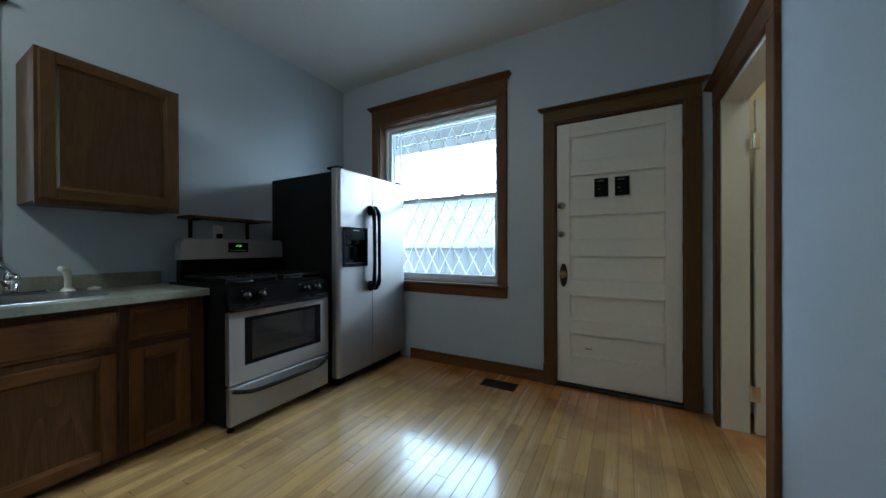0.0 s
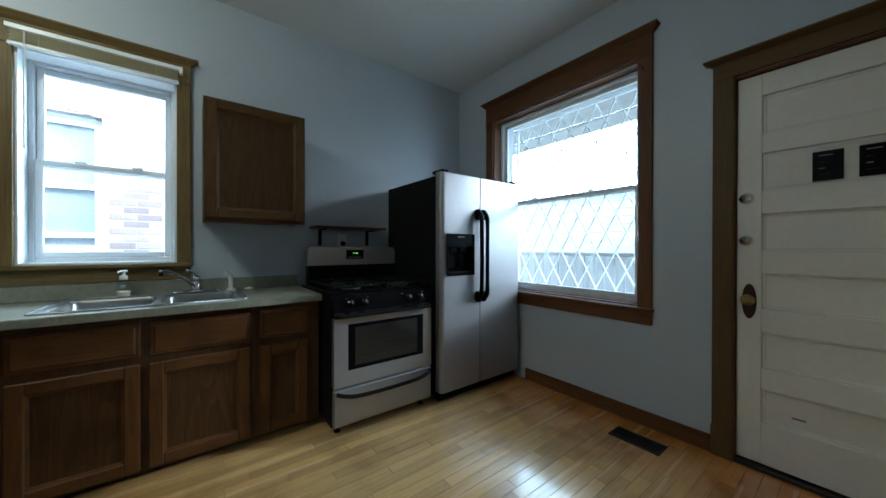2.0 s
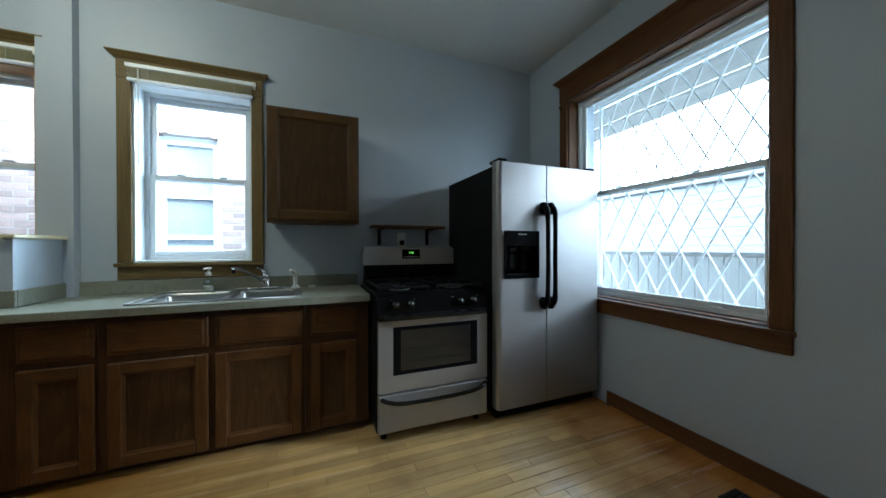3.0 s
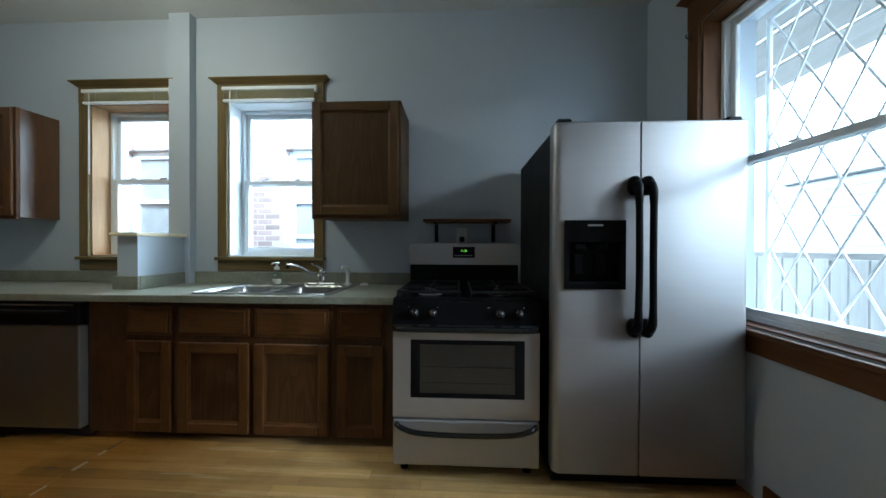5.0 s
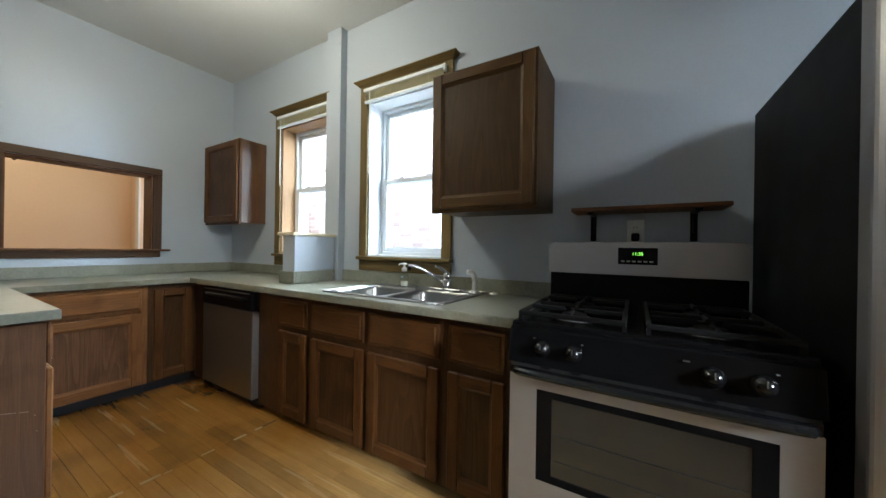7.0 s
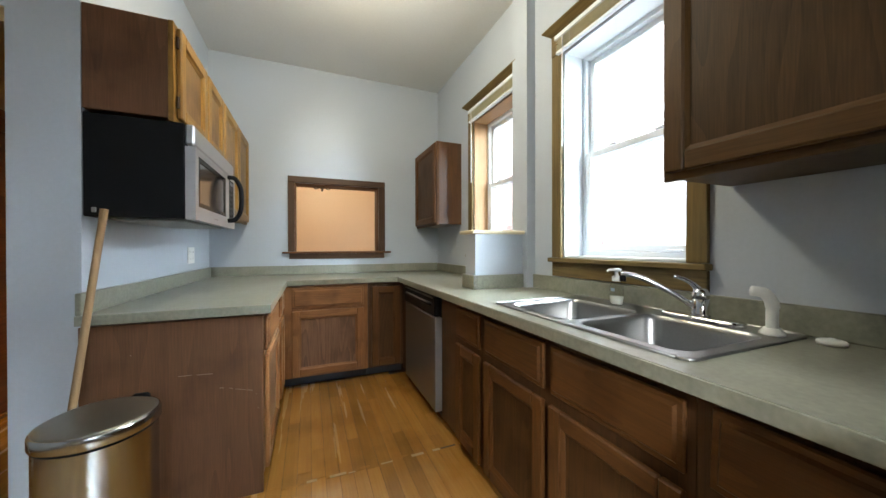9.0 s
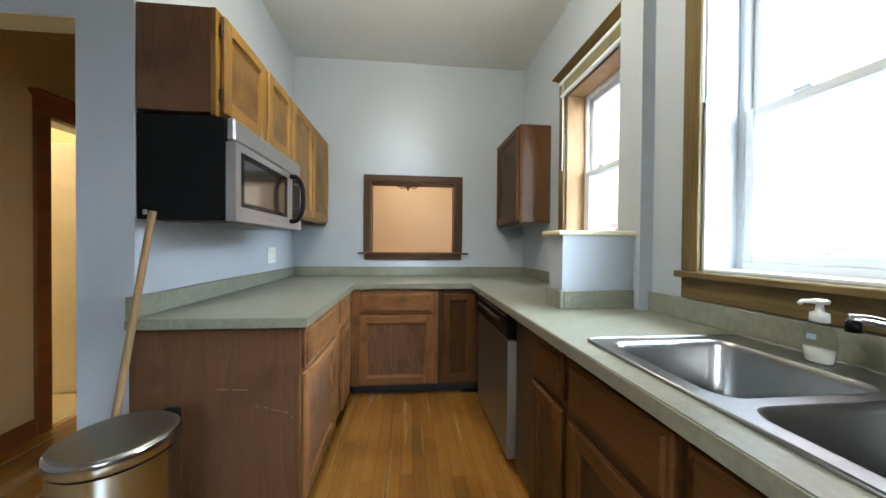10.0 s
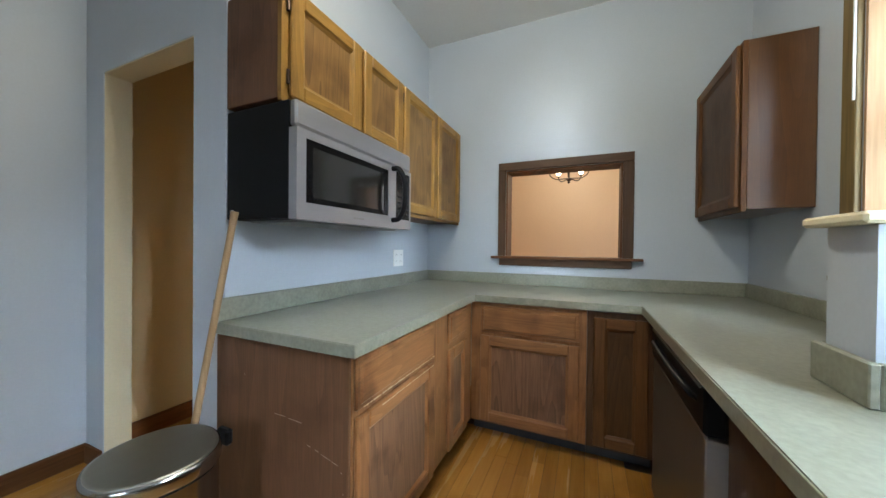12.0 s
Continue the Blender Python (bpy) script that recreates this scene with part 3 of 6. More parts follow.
def blind(y0, y1, z):
    """A raised mini blind: head rail, stacked slats, bottom rail, wand."""
    b = thing("window_blind", (XW, (y0 + y1) / 2, z), "raised ivory mini blind stacked under the window head", "blind", "raised blinds")
    part("head_rail", new_box(XW + 0.026, XW + 0.052, y0, y1, z + 0.086, z + 0.112, c=0.003), VINYL, b, "white enamelled head rail")
    for i in range(8):
        part("slat", new_box(XW + 0.024 + 0.002 * (i % 2), XW + 0.046 + 0.003 * (i % 2), y0 + 0.012 + 0.003 * (i % 3), y1 - 0.012, z + 0.020 + i * 0.0082, z + 0.0215 + i * 0.0082), BLIND, b)
    part("bottom_rail", new_box(XW + 0.024, XW + 0.048, y0 + 0.008, y1 - 0.008, z, z + 0.018, c=0.003), VINYL, b, "white bottom rail")
    for y in (y0 + 0.12, y1 - 0.12):
        part("cord", tube(bmesh.new(), [(XW + 0.0505, y, z + 0.09), (XW + 0.0505, y, z + 0.004)], 0.0012, 5), PLASTIC_WHITE, b)
    part("wand", tube(bmesh.new(), [(XW + 0.054, y0 + 0.07, z + 0.08), (XW + 0.054, y0 + 0.07, z - 0.55)], 0.004, 6), PLASTIC_WHITE, b)
    part("bracket", new_box(XW + 0.023, XW + 0.056, y1 - 0.006, y1 + 0.012, z + 0.065, z + 0.112, c=0.002), PLASTIC_WHITE, b)


for y0, y1 in ((WIN1[0] - 0.02, WIN1[1] + 0.02), (WIN2[0] - 0.02, -0.64)):
    blind(y0, y1, 2.268)

# curtain hooks left in the back window's casing
for x, z in ((-2.2, 2.39), (-0.77, 2.375)):
    hk = thing("curtain_hook", (x, YB - 0.024, z), "small dark metal curtain hook screwed into the window casing", "hook", "curtain hooks")
    part("plate", new_box(x - 0.008, x + 0.008, YB - 0.029, YB - 0.024, z - 0.016, z + 0.016, c=0.002), BRONZE, hk)
    part("arm", tube(bmesh.new(), arc([(x, YB - 0.028, z), (x, YB - 0.048, z), (x, YB - 0.055, z + 0.010), (x, YB - 0.052, z + 0.02)], 4), 0.0035, 6), BRONZE, hk)

# back door
def panel_leaf(bm, side, plane, u0, u1, v0, v1, n0, n1, stile, rails, deep=0.023):
    """A leaf with flat recessed panels; rails are the heights of the cross rails."""
    box(bm, *on(side, plane, u0 + 0.02, u1 - 0.02, n0 + 0.004, n1 - deep, v0 + 0.02, v1 - 0.02))
    box(bm, *on(side, plane, u0, u0 + stile, n0, n1, v0, v1), c=0.003)
    box(bm, *on(side, plane, u1 - stile, u1, n0, n1, v0, v1), c=0.003)
    for a, b in rails:
        box(bm, *on(side, plane, u0 + stile, u1 - stile, n0, n1, a, b), c=0.002)
    edge = 0.014
    for (a, b), (c, d) in zip(rails, rails[1:]):
        lo, hi = b, c
        for q in ((u0 + stile, u0 + stile + edge, lo, hi), (u1 - stile - edge, u1 - stile, lo, hi), (u0 + stile + edge, u1 - stile - edge, lo, lo + edge), (u0 + stile + edge, u1 - stile - edge, hi - edge, hi)):
            box(bm, *on(side, plane, q[0], q[1], n1 - deep - 0.002, n1 - deep + 0.006, q[2], q[3]), c=0.003)
    return bm


door = thing("door_1", (0.12, YB + 0.03, 0.02), "old white painted six-panel back door with brass knob", "door", kind="structure")
DX0, DX1 = BDOOR[0] + 0.008, BDOOR[1] - 0.008
RAILS = [(0.03, 0.25), (0.43, 0.545), (0.735, 0.86), (1.05, 1.17), (1.37, 1.49), (1.69, 1.795), (2.0, 2.115)]
leaf = part("leaf", panel_leaf(bmesh.new(), "N", YB, DX0, DX1, 0.03, 2.115, -0.058, -0.018, 0.10, RAILS), WHITE, door)
for z, r in ((1.455, 0.026), (1.225, 0.024)):
    part("deadbolt", lathe(bmesh.new(), (-0.262, YB + 0.018, z), [(0, r + 0.006), (0.006, r + 0.006), (0.012, r), (0.024, r * 0.8), (0.026, 0)], (0, -1, 0)), CHROME, door, "nickel deadbolt rose", True)
    part("thumb_turn", new_box(-0.268, -0.256, YB - 0.022, YB - 0.006, z - 0.018, z + 0.018, c=0.004), CHROME, door)
pl = bmesh.new()
ring = [(-0.25 + 0.030 * math.cos(a), 0.895 + 0.095 * math.sin(a)) for a in [2 * math.pi * k / 24 for k in range(24)]]
prism(pl, [(x, YB + 0.018, z) for x, z in ring], [(x, YB + 0.012, z) for x, z in ring])
part("escutcheon", pl, BRONZE, door, "dark oval knob plate")
part("knob", lathe(bmesh.new(), (-0.25, YB + 0.014, 0.905), [(0, 0.012), (0.02, 0.010), (0.026, 0.024), (0.04, 0.031), (0.054, 0.026), (0.06, 0)], (0, -1, 0)), BRASS, door, "worn brass door knob", True)
for x in (-0.024, 0.118):
    pt = part("plate", new_box(x, x + 0.098, YB + 0.0245, YB + 0.0285, 1.512, 1.655, c=0.001), BLACK_PLASTIC, door, "black card with unreadable pale print")
    for k, (w, z) in enumerate(((0.045, 1.632), (0.02, 1.60), (0.02, 1.57), (0.035, 1.54))):
        part("print_bar", new_box(x + 0.02, x + 0.02 + w, YB + 0.0228, YB + 0.0243, z, z + 0.004), VENT_BROWN if k % 2 else CONCRETE, pt)
part("paint_chip", new_box(-0.09, -0.04, YB + 0.0292, YB + 0.0298, 0.312, 0.322), BRASS, door, "bare brown scratch in the paint")
for z in (0.35, 1.1, 1.85):
    part("hinge", tube(bmesh.new(), [(DX1 + 0.004, YB + 0.012, z - 0.045), (DX1 + 0.004, YB + 0.012, z + 0.045)], 0.007, 8), BRONZE, door)
fr = thing("door_frame_1", (0.12, YB, 0), "brown wooden casing with a flared head round the back door", "door frame", kind="structure")
for a, b in ((BDOOR[0] - 0.092, BDOOR[0]), (BDOOR[1], BDOOR[1] + 0.092)):
    part("casing", new_box(*on("N", YB, a, b, 0, 0.024, 0.17, BDOOR[3]), c=0.003), DTRIM, fr)
    part("plinth_block", new_box(*on("N", YB, a - 0.004, b + 0.004, 0, 0.03, 0, 0.17), c=0.003), DTRIM, fr)
part("head_casing", header(bmesh.new(), "N", YB, BDOOR[0] - 0.092, BDOOR[1] + 0.092, BDOOR[3] + 0.001, 2.25, 0.032), DTRIM_X, fr)
for a, b, v0, v1 in ((BDOOR[0], BDOOR[0] + 0.006, 0, 2.135), (BDOOR[1] - 0.006, BDOOR[1], 0, 2.135), (BDOOR[0] + 0.006, BDOOR[1] - 0.006, 2.122, 2.135)):
    part("jamb", new_box(*on("N", YB, a, b, -0.29, -0.001, v0, v1)), TRIM_D, fr)
part("door_stop", new_box(*on("N", YB, BDOOR[0] + 0.006, BDOOR[1] - 0.006, -0.12, -0.07, 0.0, 2.12)), DARK_BASE, fr)
part("threshold", new_box(*on("N", YB, BDOOR[0], BDOOR[1], -0.10, 0.02, 0, 0.022), c=0.006), VENT_BROWN, fr, "dark worn threshold")


def side_doorway(name, label, plane, hole, up, across, casing, depth):
    """A casing round a doorway in the east wall."""
    f = thing(name, (plane, (hole[0] + hole[1]) / 2, 0), label, "door frame", kind="structure")
    for a, b in ((hole[0] - casing, hole[0]), (hole[1], hole[1] + casing)):
        part("casing", new_box(*on("E", plane, a, b, 0, 0.022, 0, hole[3]), c=0.003), up, f)
    part("head_casing", header(bmesh.new(), "E", plane, hole[0] - casing, hole[1] + casing, hole[3] + 0.001, hole[3] + 0.13, 0.02), across, f)
    for a, b, v0, v1 in ((hole[0], hole[0] + 0.018, 0, hole[3]), (hole[1] - 0.018, hole[1], 0, hole[3]), (hole[0] + 0.018, hole[1] - 0.018, hole[3] - 0.018, hole[3])):
        part("jamb", new_box(*on("E", plane, a, b, -depth - 0.004, -0.002, v0, v1), c=0.002), WHITE, f, "white painted jamb")
    return f


side_doorway("door_frame_2", "brown wooden casing round a side doorway", XR, RDOOR, TRIM_D, TRIM_DY, 0.085, 0.13)
side_doorway("door_frame_3", "orange-brown casing round the bathroom doorway", XR, BATH, TRIM_LIT, TRIM_LIT, 0.085, 0.13)


def open_leaf(name, label, x0, width, y0, thick, height, rails, behind=False):
    """A white door standing open at a right angle into the next room; behind: its hinges sit on the far face."""
    d = thing(name, (x0, y0, 0.01), label, "door", kind="structure")
    bm = panel_leaf(bmesh.new(), "N", y0, x0, x0 + width, 0.012, height, -thick, 0, 0.1, rails)
    part("leaf", bm, WHITE, d)
    y = y0 + thick + 0.006 if behind else y0 - 0.006
    for z in (0.25, height - 0.25):
        part("hinge", tube(bmesh.new(), [(x0 - 0.008, y, z - 0.045), (x0 - 0.008, y, z + 0.045)], 0.008, 8), CHROME, d, "painted steel hinge")
        part("hinge_leaf", new_box(x0 - 0.028, x0 + 0.02, y0 - 0.004, y0 - 0.001, z - 0.045, z + 0.045), CHROME if not behind else WHITE, d)
    return d


open_leaf("door_2", "white panelled door standing open into the side room", 0.855, 0.74, 2.758, 0.036, 1.99, [(0.012, 0.2), (0.95, 1.08), (1.87, 1.99)])
open_leaf("door_3", "plain white door standing open into the bathroom", 0.846, 0.60, -1.855, 0.036, 1.93, [(0.012, 1.93)], True)

# rooms beyond
structure("wall_pantry", box(box(new_box(2.2, 2.3, 1.4, 3.3, 0, CEIL), 0.83, 2.3, 1.3, 1.4, 0, CEIL), 0.83, 2.2, 3.1, 3.26, 0, CEIL), CREAM, "cream walls of the side room")
structure("wall_bathroom", box(box(new_box(2.3, 2.4, -2.3, -0.5, 0, CEIL), 0.83, 2.4, -0.6, -0.51, 0, CEIL), 0.83, 2.4, -2.38, -2.3, 0, CEIL), CREAM, "cream walls of the warm-lit bathroom")
structure("floor_bathroom", new_box(0.72, 2.3, -2.3, -0.6, -0.004, 0.006), CREAM, "pale bathroom floor tiles")
lb = thing("bathroom_lamp", (1.5, -1.3, CEIL), "round warm ceiling lamp of the bathroom", "lamp")
part("base", lathe(bmesh.new(), (1.5, -1.3, CEIL), [(0, 0.11), (0.02, 0.11)], (0, 0, -1)), CHROME, lb)
part("globe", lathe(bmesh.new(), (1.5, -1.3, CEIL - 0.02), [(0, 0.1), (0.04, 0.12), (0.09, 0.1), (0.12, 0.04), (0.125, 0)], (0, 0, -1)), BULB, lb, "", True)
lamp("bathroom_light", "POINT", pose(1.5, -1.3, 2.7), 26, (1.0, 0.74, 0.42), radius=0.12)

pl = thing("side_room_lamp", (1.45, 2.1, CEIL), "round warm ceiling lamp of the side room", "lamp")
part("base", lathe(bmesh.new(), (1.45, 2.1, CEIL), [(0, 0.11), (0.02, 0.11)], (0, 0, -1)), CHROME, pl)
part("globe", lathe(bmesh.new(), (1.45, 2.1, CEIL - 0.02), [(0, 0.1), (0.04, 0.12), (0.09, 0.1), (0.12, 0.04), (0.125, 0)], (0, 0, -1)), BULB, pl, "", True)
lamp("side_room_light", "POINT", pose(1.45, 2.1, 2.7), 7, (1.0, 0.80, 0.56), radius=0.12)

# kitchen ceiling lamp
kl = thing("ceiling_lamp", (-1.5, -0.45, CEIL), "round flush ceiling lamp with a warm glass dome", "lamp")
part("base", lathe(bmesh.new(), (-1.5, -0.45, CEIL), [(0, 0.16), (0.02, 0.16), (0.03, 0.15)], (0, 0, -1), 28), CHROME, kl)
part("dome", lathe(bmesh.new(), (-1.5, -0.45, CEIL - 0.03), [(0, 0.145), (0.04, 0.15), (0.08, 0.12), (0.105, 0.06), (0.11, 0)], (0, 0, -1), 28), DOME, kl, "warm glass dome", True)
lamp("ceiling_light", "POINT", pose(-1.5, -0.45, 2.72), 34, (1.0, 0.88, 0.67), radius=0.12)

# dining room behind the serving opening
structure("wall_dining_south", new_box(-4.0, 2.0, -6.5, -6.35, 0, 3.1), ORANGE, "peach painted far wall of the dining room")
structure("wall_dining_east", new_box(0.6, 0.75, -6.35, -2.385, 0, 3.1), ORANGE, "peach painted dining room wall")
DWIN = (-5.9, -4.1, 0.55, 2.35)
structure("wall_dining_west", pierced(bmesh.new(), "W", -2.985, -6.35, -2.385, 0.2, 0, 3.1, [DWIN]), ORANGE, "peach painted dining room wall with a white window")
structure("wall_dining_north", pierced(bmesh.new(), "N", YP - 0.15, -2.985, 0.6, -0.004, 0, 3.1, [PASS]), ORANGE, "peach painted dining side of the serving wall")
structure("ceiling_dining", new_box(-3.2, 0.75, -6.5, -2.385, 3.0, 3.12), WHITE_CEIL, "white dining room ceiling")
structure("floor_dining", new_box(-3.2, 0.75, -6.5, -2.24, -0.12, -0.004), PLANK_REST, "wooden dining room floor")
dw = thing("window_4", (-2.985, -5.0, 0.55), "tall white painted dining room window", "window", kind="structure")
for u0, u1, v0, v1 in ((-6.05, -5.9, 0.4, 2.5), (-4.1, -3.95, 0.4, 2.5), (-5.9, -4.1, 2.35, 2.5), (-5.9, -4.1, 0.42, 0.55), (-5.05, -4.95, 0.55, 2.35)):
    part("casing", new_box(*on("W", -2.985, u0, u1, 0, 0.03, v0, v1), c=0.004), WHITE, dw)
for u0, u1 in ((-5.9, -5.05), (-4.95, -4.1)):
    for q in ((u0, u0 + 0.05, 0.55, 2.35), (u1 - 0.05, u1, 0.55, 2.35), (u0 + 0.05, u1 - 0.05, 2.3, 2.35), (u0 + 0.05, u1 - 0.05, 1.42, 1.48), (u0 + 0.05, u1 - 0.05, 0.55, 0.62)):
        part("sash", new_box(*on("W", -2.985, q[0], q[1], -0.14, -0.10, q[2], q[3]), c=0.004), WHITE, dw)
    part("pane", new_box(*on("W", -2.985, u0 + 0.05, u1 - 0.05, -0.125, -0.12, 0.62, 2.3)), GLASS, dw).visible_shadow = False

ch = thing("chandelier", (-1.51, -4.87, 3.0), "bronze chandelier with frosted lit glass shades", "chandelier")
part("rod", tube(bmesh.new(), [(-1.51, -4.87, 3.0), (-1.51, -4.87, 2.2)], 0.012, 8), BRONZE, ch)
part("canopy", lathe(bmesh.new(), (-1.51, -4.87, 3.0), [(0, 0.06), (0.02, 0.055), (0.035, 0.02)], (0, 0, -1)), BRONZE, ch)
part("finial", lathe(bmesh.new(), (-1.51, -4.87, 2.14), [(0, 0.004), (0.015, 0.022), (0.03, 0.012), (0.05, 0.035), (0.075, 0.02), (0.1, 0.012)]), BRONZE, ch, "", True)
for k in range(5):
    a = 2 * math.pi * (k + 0.25) / 5
    r = lambda d, z: (-1.51 + d * math.cos(a), -4.87 + d * math.sin(a), z)
    part("arm", tube(bmesh.new(), arc([r(0.02, 2.215), r(0.09, 2.21), r(0.19, 2.205), r(0.27, 2.25), r(0.28, 2.295)]), 0.008, 6), BRONZE, ch)
    part("cup", lathe(bmesh.new(), r(0.28, 2.29), [(0, 0.012), (0.012, 0.035), (0.02, 0.03)]), BRONZE, ch)
    part("shade", lathe(bmesh.new(), r(0.28, 2.317), [(0, 0.022), (0.025, 0.034), (0.06, 0.042), (0.085, 0.05)]), BULB, ch, "lit frosted glass shade", True)
lamp("chandelier_light", "POINT", pose(-1.51, -4.87, 2.62), 26, (1.0, 0.82, 0.60), radius=0.2)

# serving opening
so = thing("pass_through_frame", (-1.58, YP, 1.10), "dark brown wooden frame and ledge of the serving opening", "opening frame", kind="structure")
for a, b, v0, v1, m in ((PASS[0] - 0.068, PASS[0], 1.105, 1.785, FRAME_Z), (PASS[1], PASS[1] + 0.06, 1.105, 1.785, FRAME_Z), (PASS[0] - 0.068, PASS[1] + 0.06, 1.786, 1.85, FRAME_X), (PASS[0] - 0.06, PASS[1] + 0.05, 1.03, 1.084, FRAME_X)):
    part("casing", new_box(*on("S", YP, a, b, 0, 0.02, v0, v1), c=0.003), m, so)
part("ledge", new_box(*on("S", YP, PASS[0] - 0.125, PASS[1] + 0.11, -0.16, 0.055, 1.085, 1.104), c=0.004), TRIM_DX, so, "brown wooden ledge")
for a, b, v0, v1 in ((PASS[0], PASS[0] + 0.012, 1.105, 1.785), (PASS[1] - 0.012, PASS[1], 1.105, 1.785), (PASS[0] + 0.012, PASS[1] - 0.012, 1.773, 1.785)):
    part("jamb", new_box(*on("S", YP, a, b, -0.16, -0.001, v0, v1)), TRIM_D, so)

# baseboards
bm = new_box(-1.74, BDOOR[0] - 0.097, YB - 0.018, YB, 0, 0.10, c=0.004)
structure("baseboard_north", bm, TRIM_DX, "brown wooden baseboard under the back window")
structure("baseboard_east", new_box(XR - 0.018, XR, YO + 0.002, RDOOR[0] - 0.088, 0, 0.10, c=0.004), TRIM_DY, "brown wooden baseboard along the side wall")
structure("baseboard_hall_pier", new_box(0.52, XR - 0.019, YO, YO + 0.016, 0, 0.10, c=0.004), TRIM_DX, "brown wooden baseboard beside the hall opening")
structure("baseboard_hall", new_box(XR - 0.018, XR, BATH[1] + 0.088, YO - 0.118, 0, 0.11, c=0.004), TRIM_LIT, "orange-brown wooden hall baseboard")

# ---- cabinets ----
def cab_door(parent, side, plane, u0, u1, v0, v1, n=0.0, hinge=0, wood_set=None, t=0.021):
    """A framed cabinet door with a recessed veneer panel; hinge: -1 or 1 shows barrels on that edge."""
    s = min(0.058, (u1 - u0) * 0.26)
    up, along, cross, panel = wood_set or OAK_MID
    across = along if side in "WE" else cross
    d = part("door", new_box(*on(side, plane, u0 + s - 0.006, u1 - s + 0.006, n + 0.002, n + 0.006, v0 + s - 0.006, v1 - s + 0.006)), panel, parent)
    for a, b, c, e, m in ((u0, u0 + s, v0, v1, up), (u1 - s, u1, v0, v1, up), (u0 + s, u1 - s, v0, v0 + s, across), (u0 + s, u1 - s, v1 - s, v1, across)):
        part("door_rail", new_box(*on(side, plane, a, b, n, n + t, c, e), c=0.005), m, d)
    # sloped bead round the panel
    e = 0.012
    for name_u, (a, b, c, f), (ia, ib, ic, jf) in (("l", (u0 + s, u0 + s, v0 + s, v1 - s), (e, e, e, -e)), ("r", (u1 - s, u1 - s, v0 + s, v1 - s), (-e, -e, e, -e)),
                                                   ("b", (u0 + s, u1 - s, v0 + s, v0 + s), (e, -e, e, e)), ("t", (u0 + s, u1 - s, v1 - s, v1 - s), (e, -e, -e, -e))):
        bm = bmesh.new()
        ring = lambda p, q: [place(side, plane, a, n + 0.004, c), place(side, plane, a, p, c), place(side, plane, a + ia, q, c + ic), place(side, plane, a + ia, n + 0.004, c + ic)]
        end = lambda p, q: [place(side, plane, b, n + 0.004, f), place(side, plane, b, p, f), place(side, plane, b + ib, q, f + jf), place(side, plane, b + ib, n + 0.004, f + jf)]
        prism(bm, ring(n + t - 0.007, n + 0.0075), end(n + t - 0.007, n + 0.0075))
        bmesh.ops.recalc_face_normals(bm, faces=bm.faces)
        part("bead", bm, up if name_u in "lr" else across, d)
    if hinge:
        u = u0 - 0.006 if hinge < 0 else u1 + 0.006
        for v in (v0 + 0.07, v1 - 0.07):
            part("hinge", tube(bmesh.new(), [place(side, plane, u, n + 0.008, v - 0.025), place(side, plane, u, n + 0.008, v + 0.025)], 0.006, 8), BRONZE, d, "dark bronze hinge")
    return d


def drawer_front(parent, side, plane, u0, u1, v0, v1, n=0.0, tilt=0.0, wood_set=None):
    bm = new_box(*on(side, plane, u0, u1, n, n + 0.014, v0, v1), c=0.004)
    e = 0.016
    prism(bm, [place(side, plane, u, n + 0.0138, v) for u, v in ((u0 + e, v0 + e), (u1 - e, v0 + e), (u1 - e, v1 - e), (u0 + e, v1 - e))],
          [place(side, plane, u, n + 0.021, v) for u, v in ((u0 + e + 0.007, v0 + e + 0.007), (u1 - e - 0.007, v0 + e + 0.007), (u1 - e - 0.007, v1 - e - 0.007), (u0 + e + 0.007, v1 - e - 0.007))])
    bmesh.ops.recalc_face_normals(bm, faces=bm.faces)
    if tilt:
        c = place(side, plane, (u0 + u1) / 2, n, (v0 + v1) / 2)
        bmesh.ops.rotate(bm, verts=bm.verts, cent=c, matrix=Matrix.Rotation(radians(tilt), 3, "X" if side in "WE" else "Y"))
    return part("drawer_front", bm, (wood_set or OAK_MID)[1 if side in "WE" else 2], parent)


def base_unit(label, side, face, back, u0, u1, doors, drawers, top=0.829, low=0.085, body_top=None, wood_set=OAK_MID):
    """A base cabinet: carcass, face frame, toe kick, doors and drawer fronts. face: plane of its frame."""
    c = thing("base_cabinet", place(side, face, (u0 + u1) / 2, -0.2, 0), label, "cabinet", "oak base cabinets")
    depth = abs(back - face)
    part("body", new_box(*on(side, face, u0 + 0.001, u1 - 0.001, -depth, -0.02, low, body_top or top)), OAK_END, c)
    part("toe_kick", new_box(*on(side, face, u0 + 0.001, u1 - 0.001, -depth, -0.075, 0.0, low - 0.002)), DARK_BASE, c, "black vinyl toe kick")
    # frame round every opening
    holes = [(a + 0.012, b - 0.012, v0 + 0.012, v1 - 0.012) for a, b, v0, v1 in doors + drawers]
    part("face_frame", pierced(bmesh.new(), side, face, u0 + 0.001, u1 - 0.001, 0.019, low, top, holes), OAK_FACE if wood_set is OAK_SHADED else wood_set[0], c)
    for a, b, v0, v1 in doors:
        cab_door(c, side, face, a, b, v0, v1, 0.001, wood_set=wood_set)
    for a, b, v0, v1 in drawers:
        drawer_front(c, side, face, a, b, v0, v1, 0.001, wood_set=wood_set)
    return c


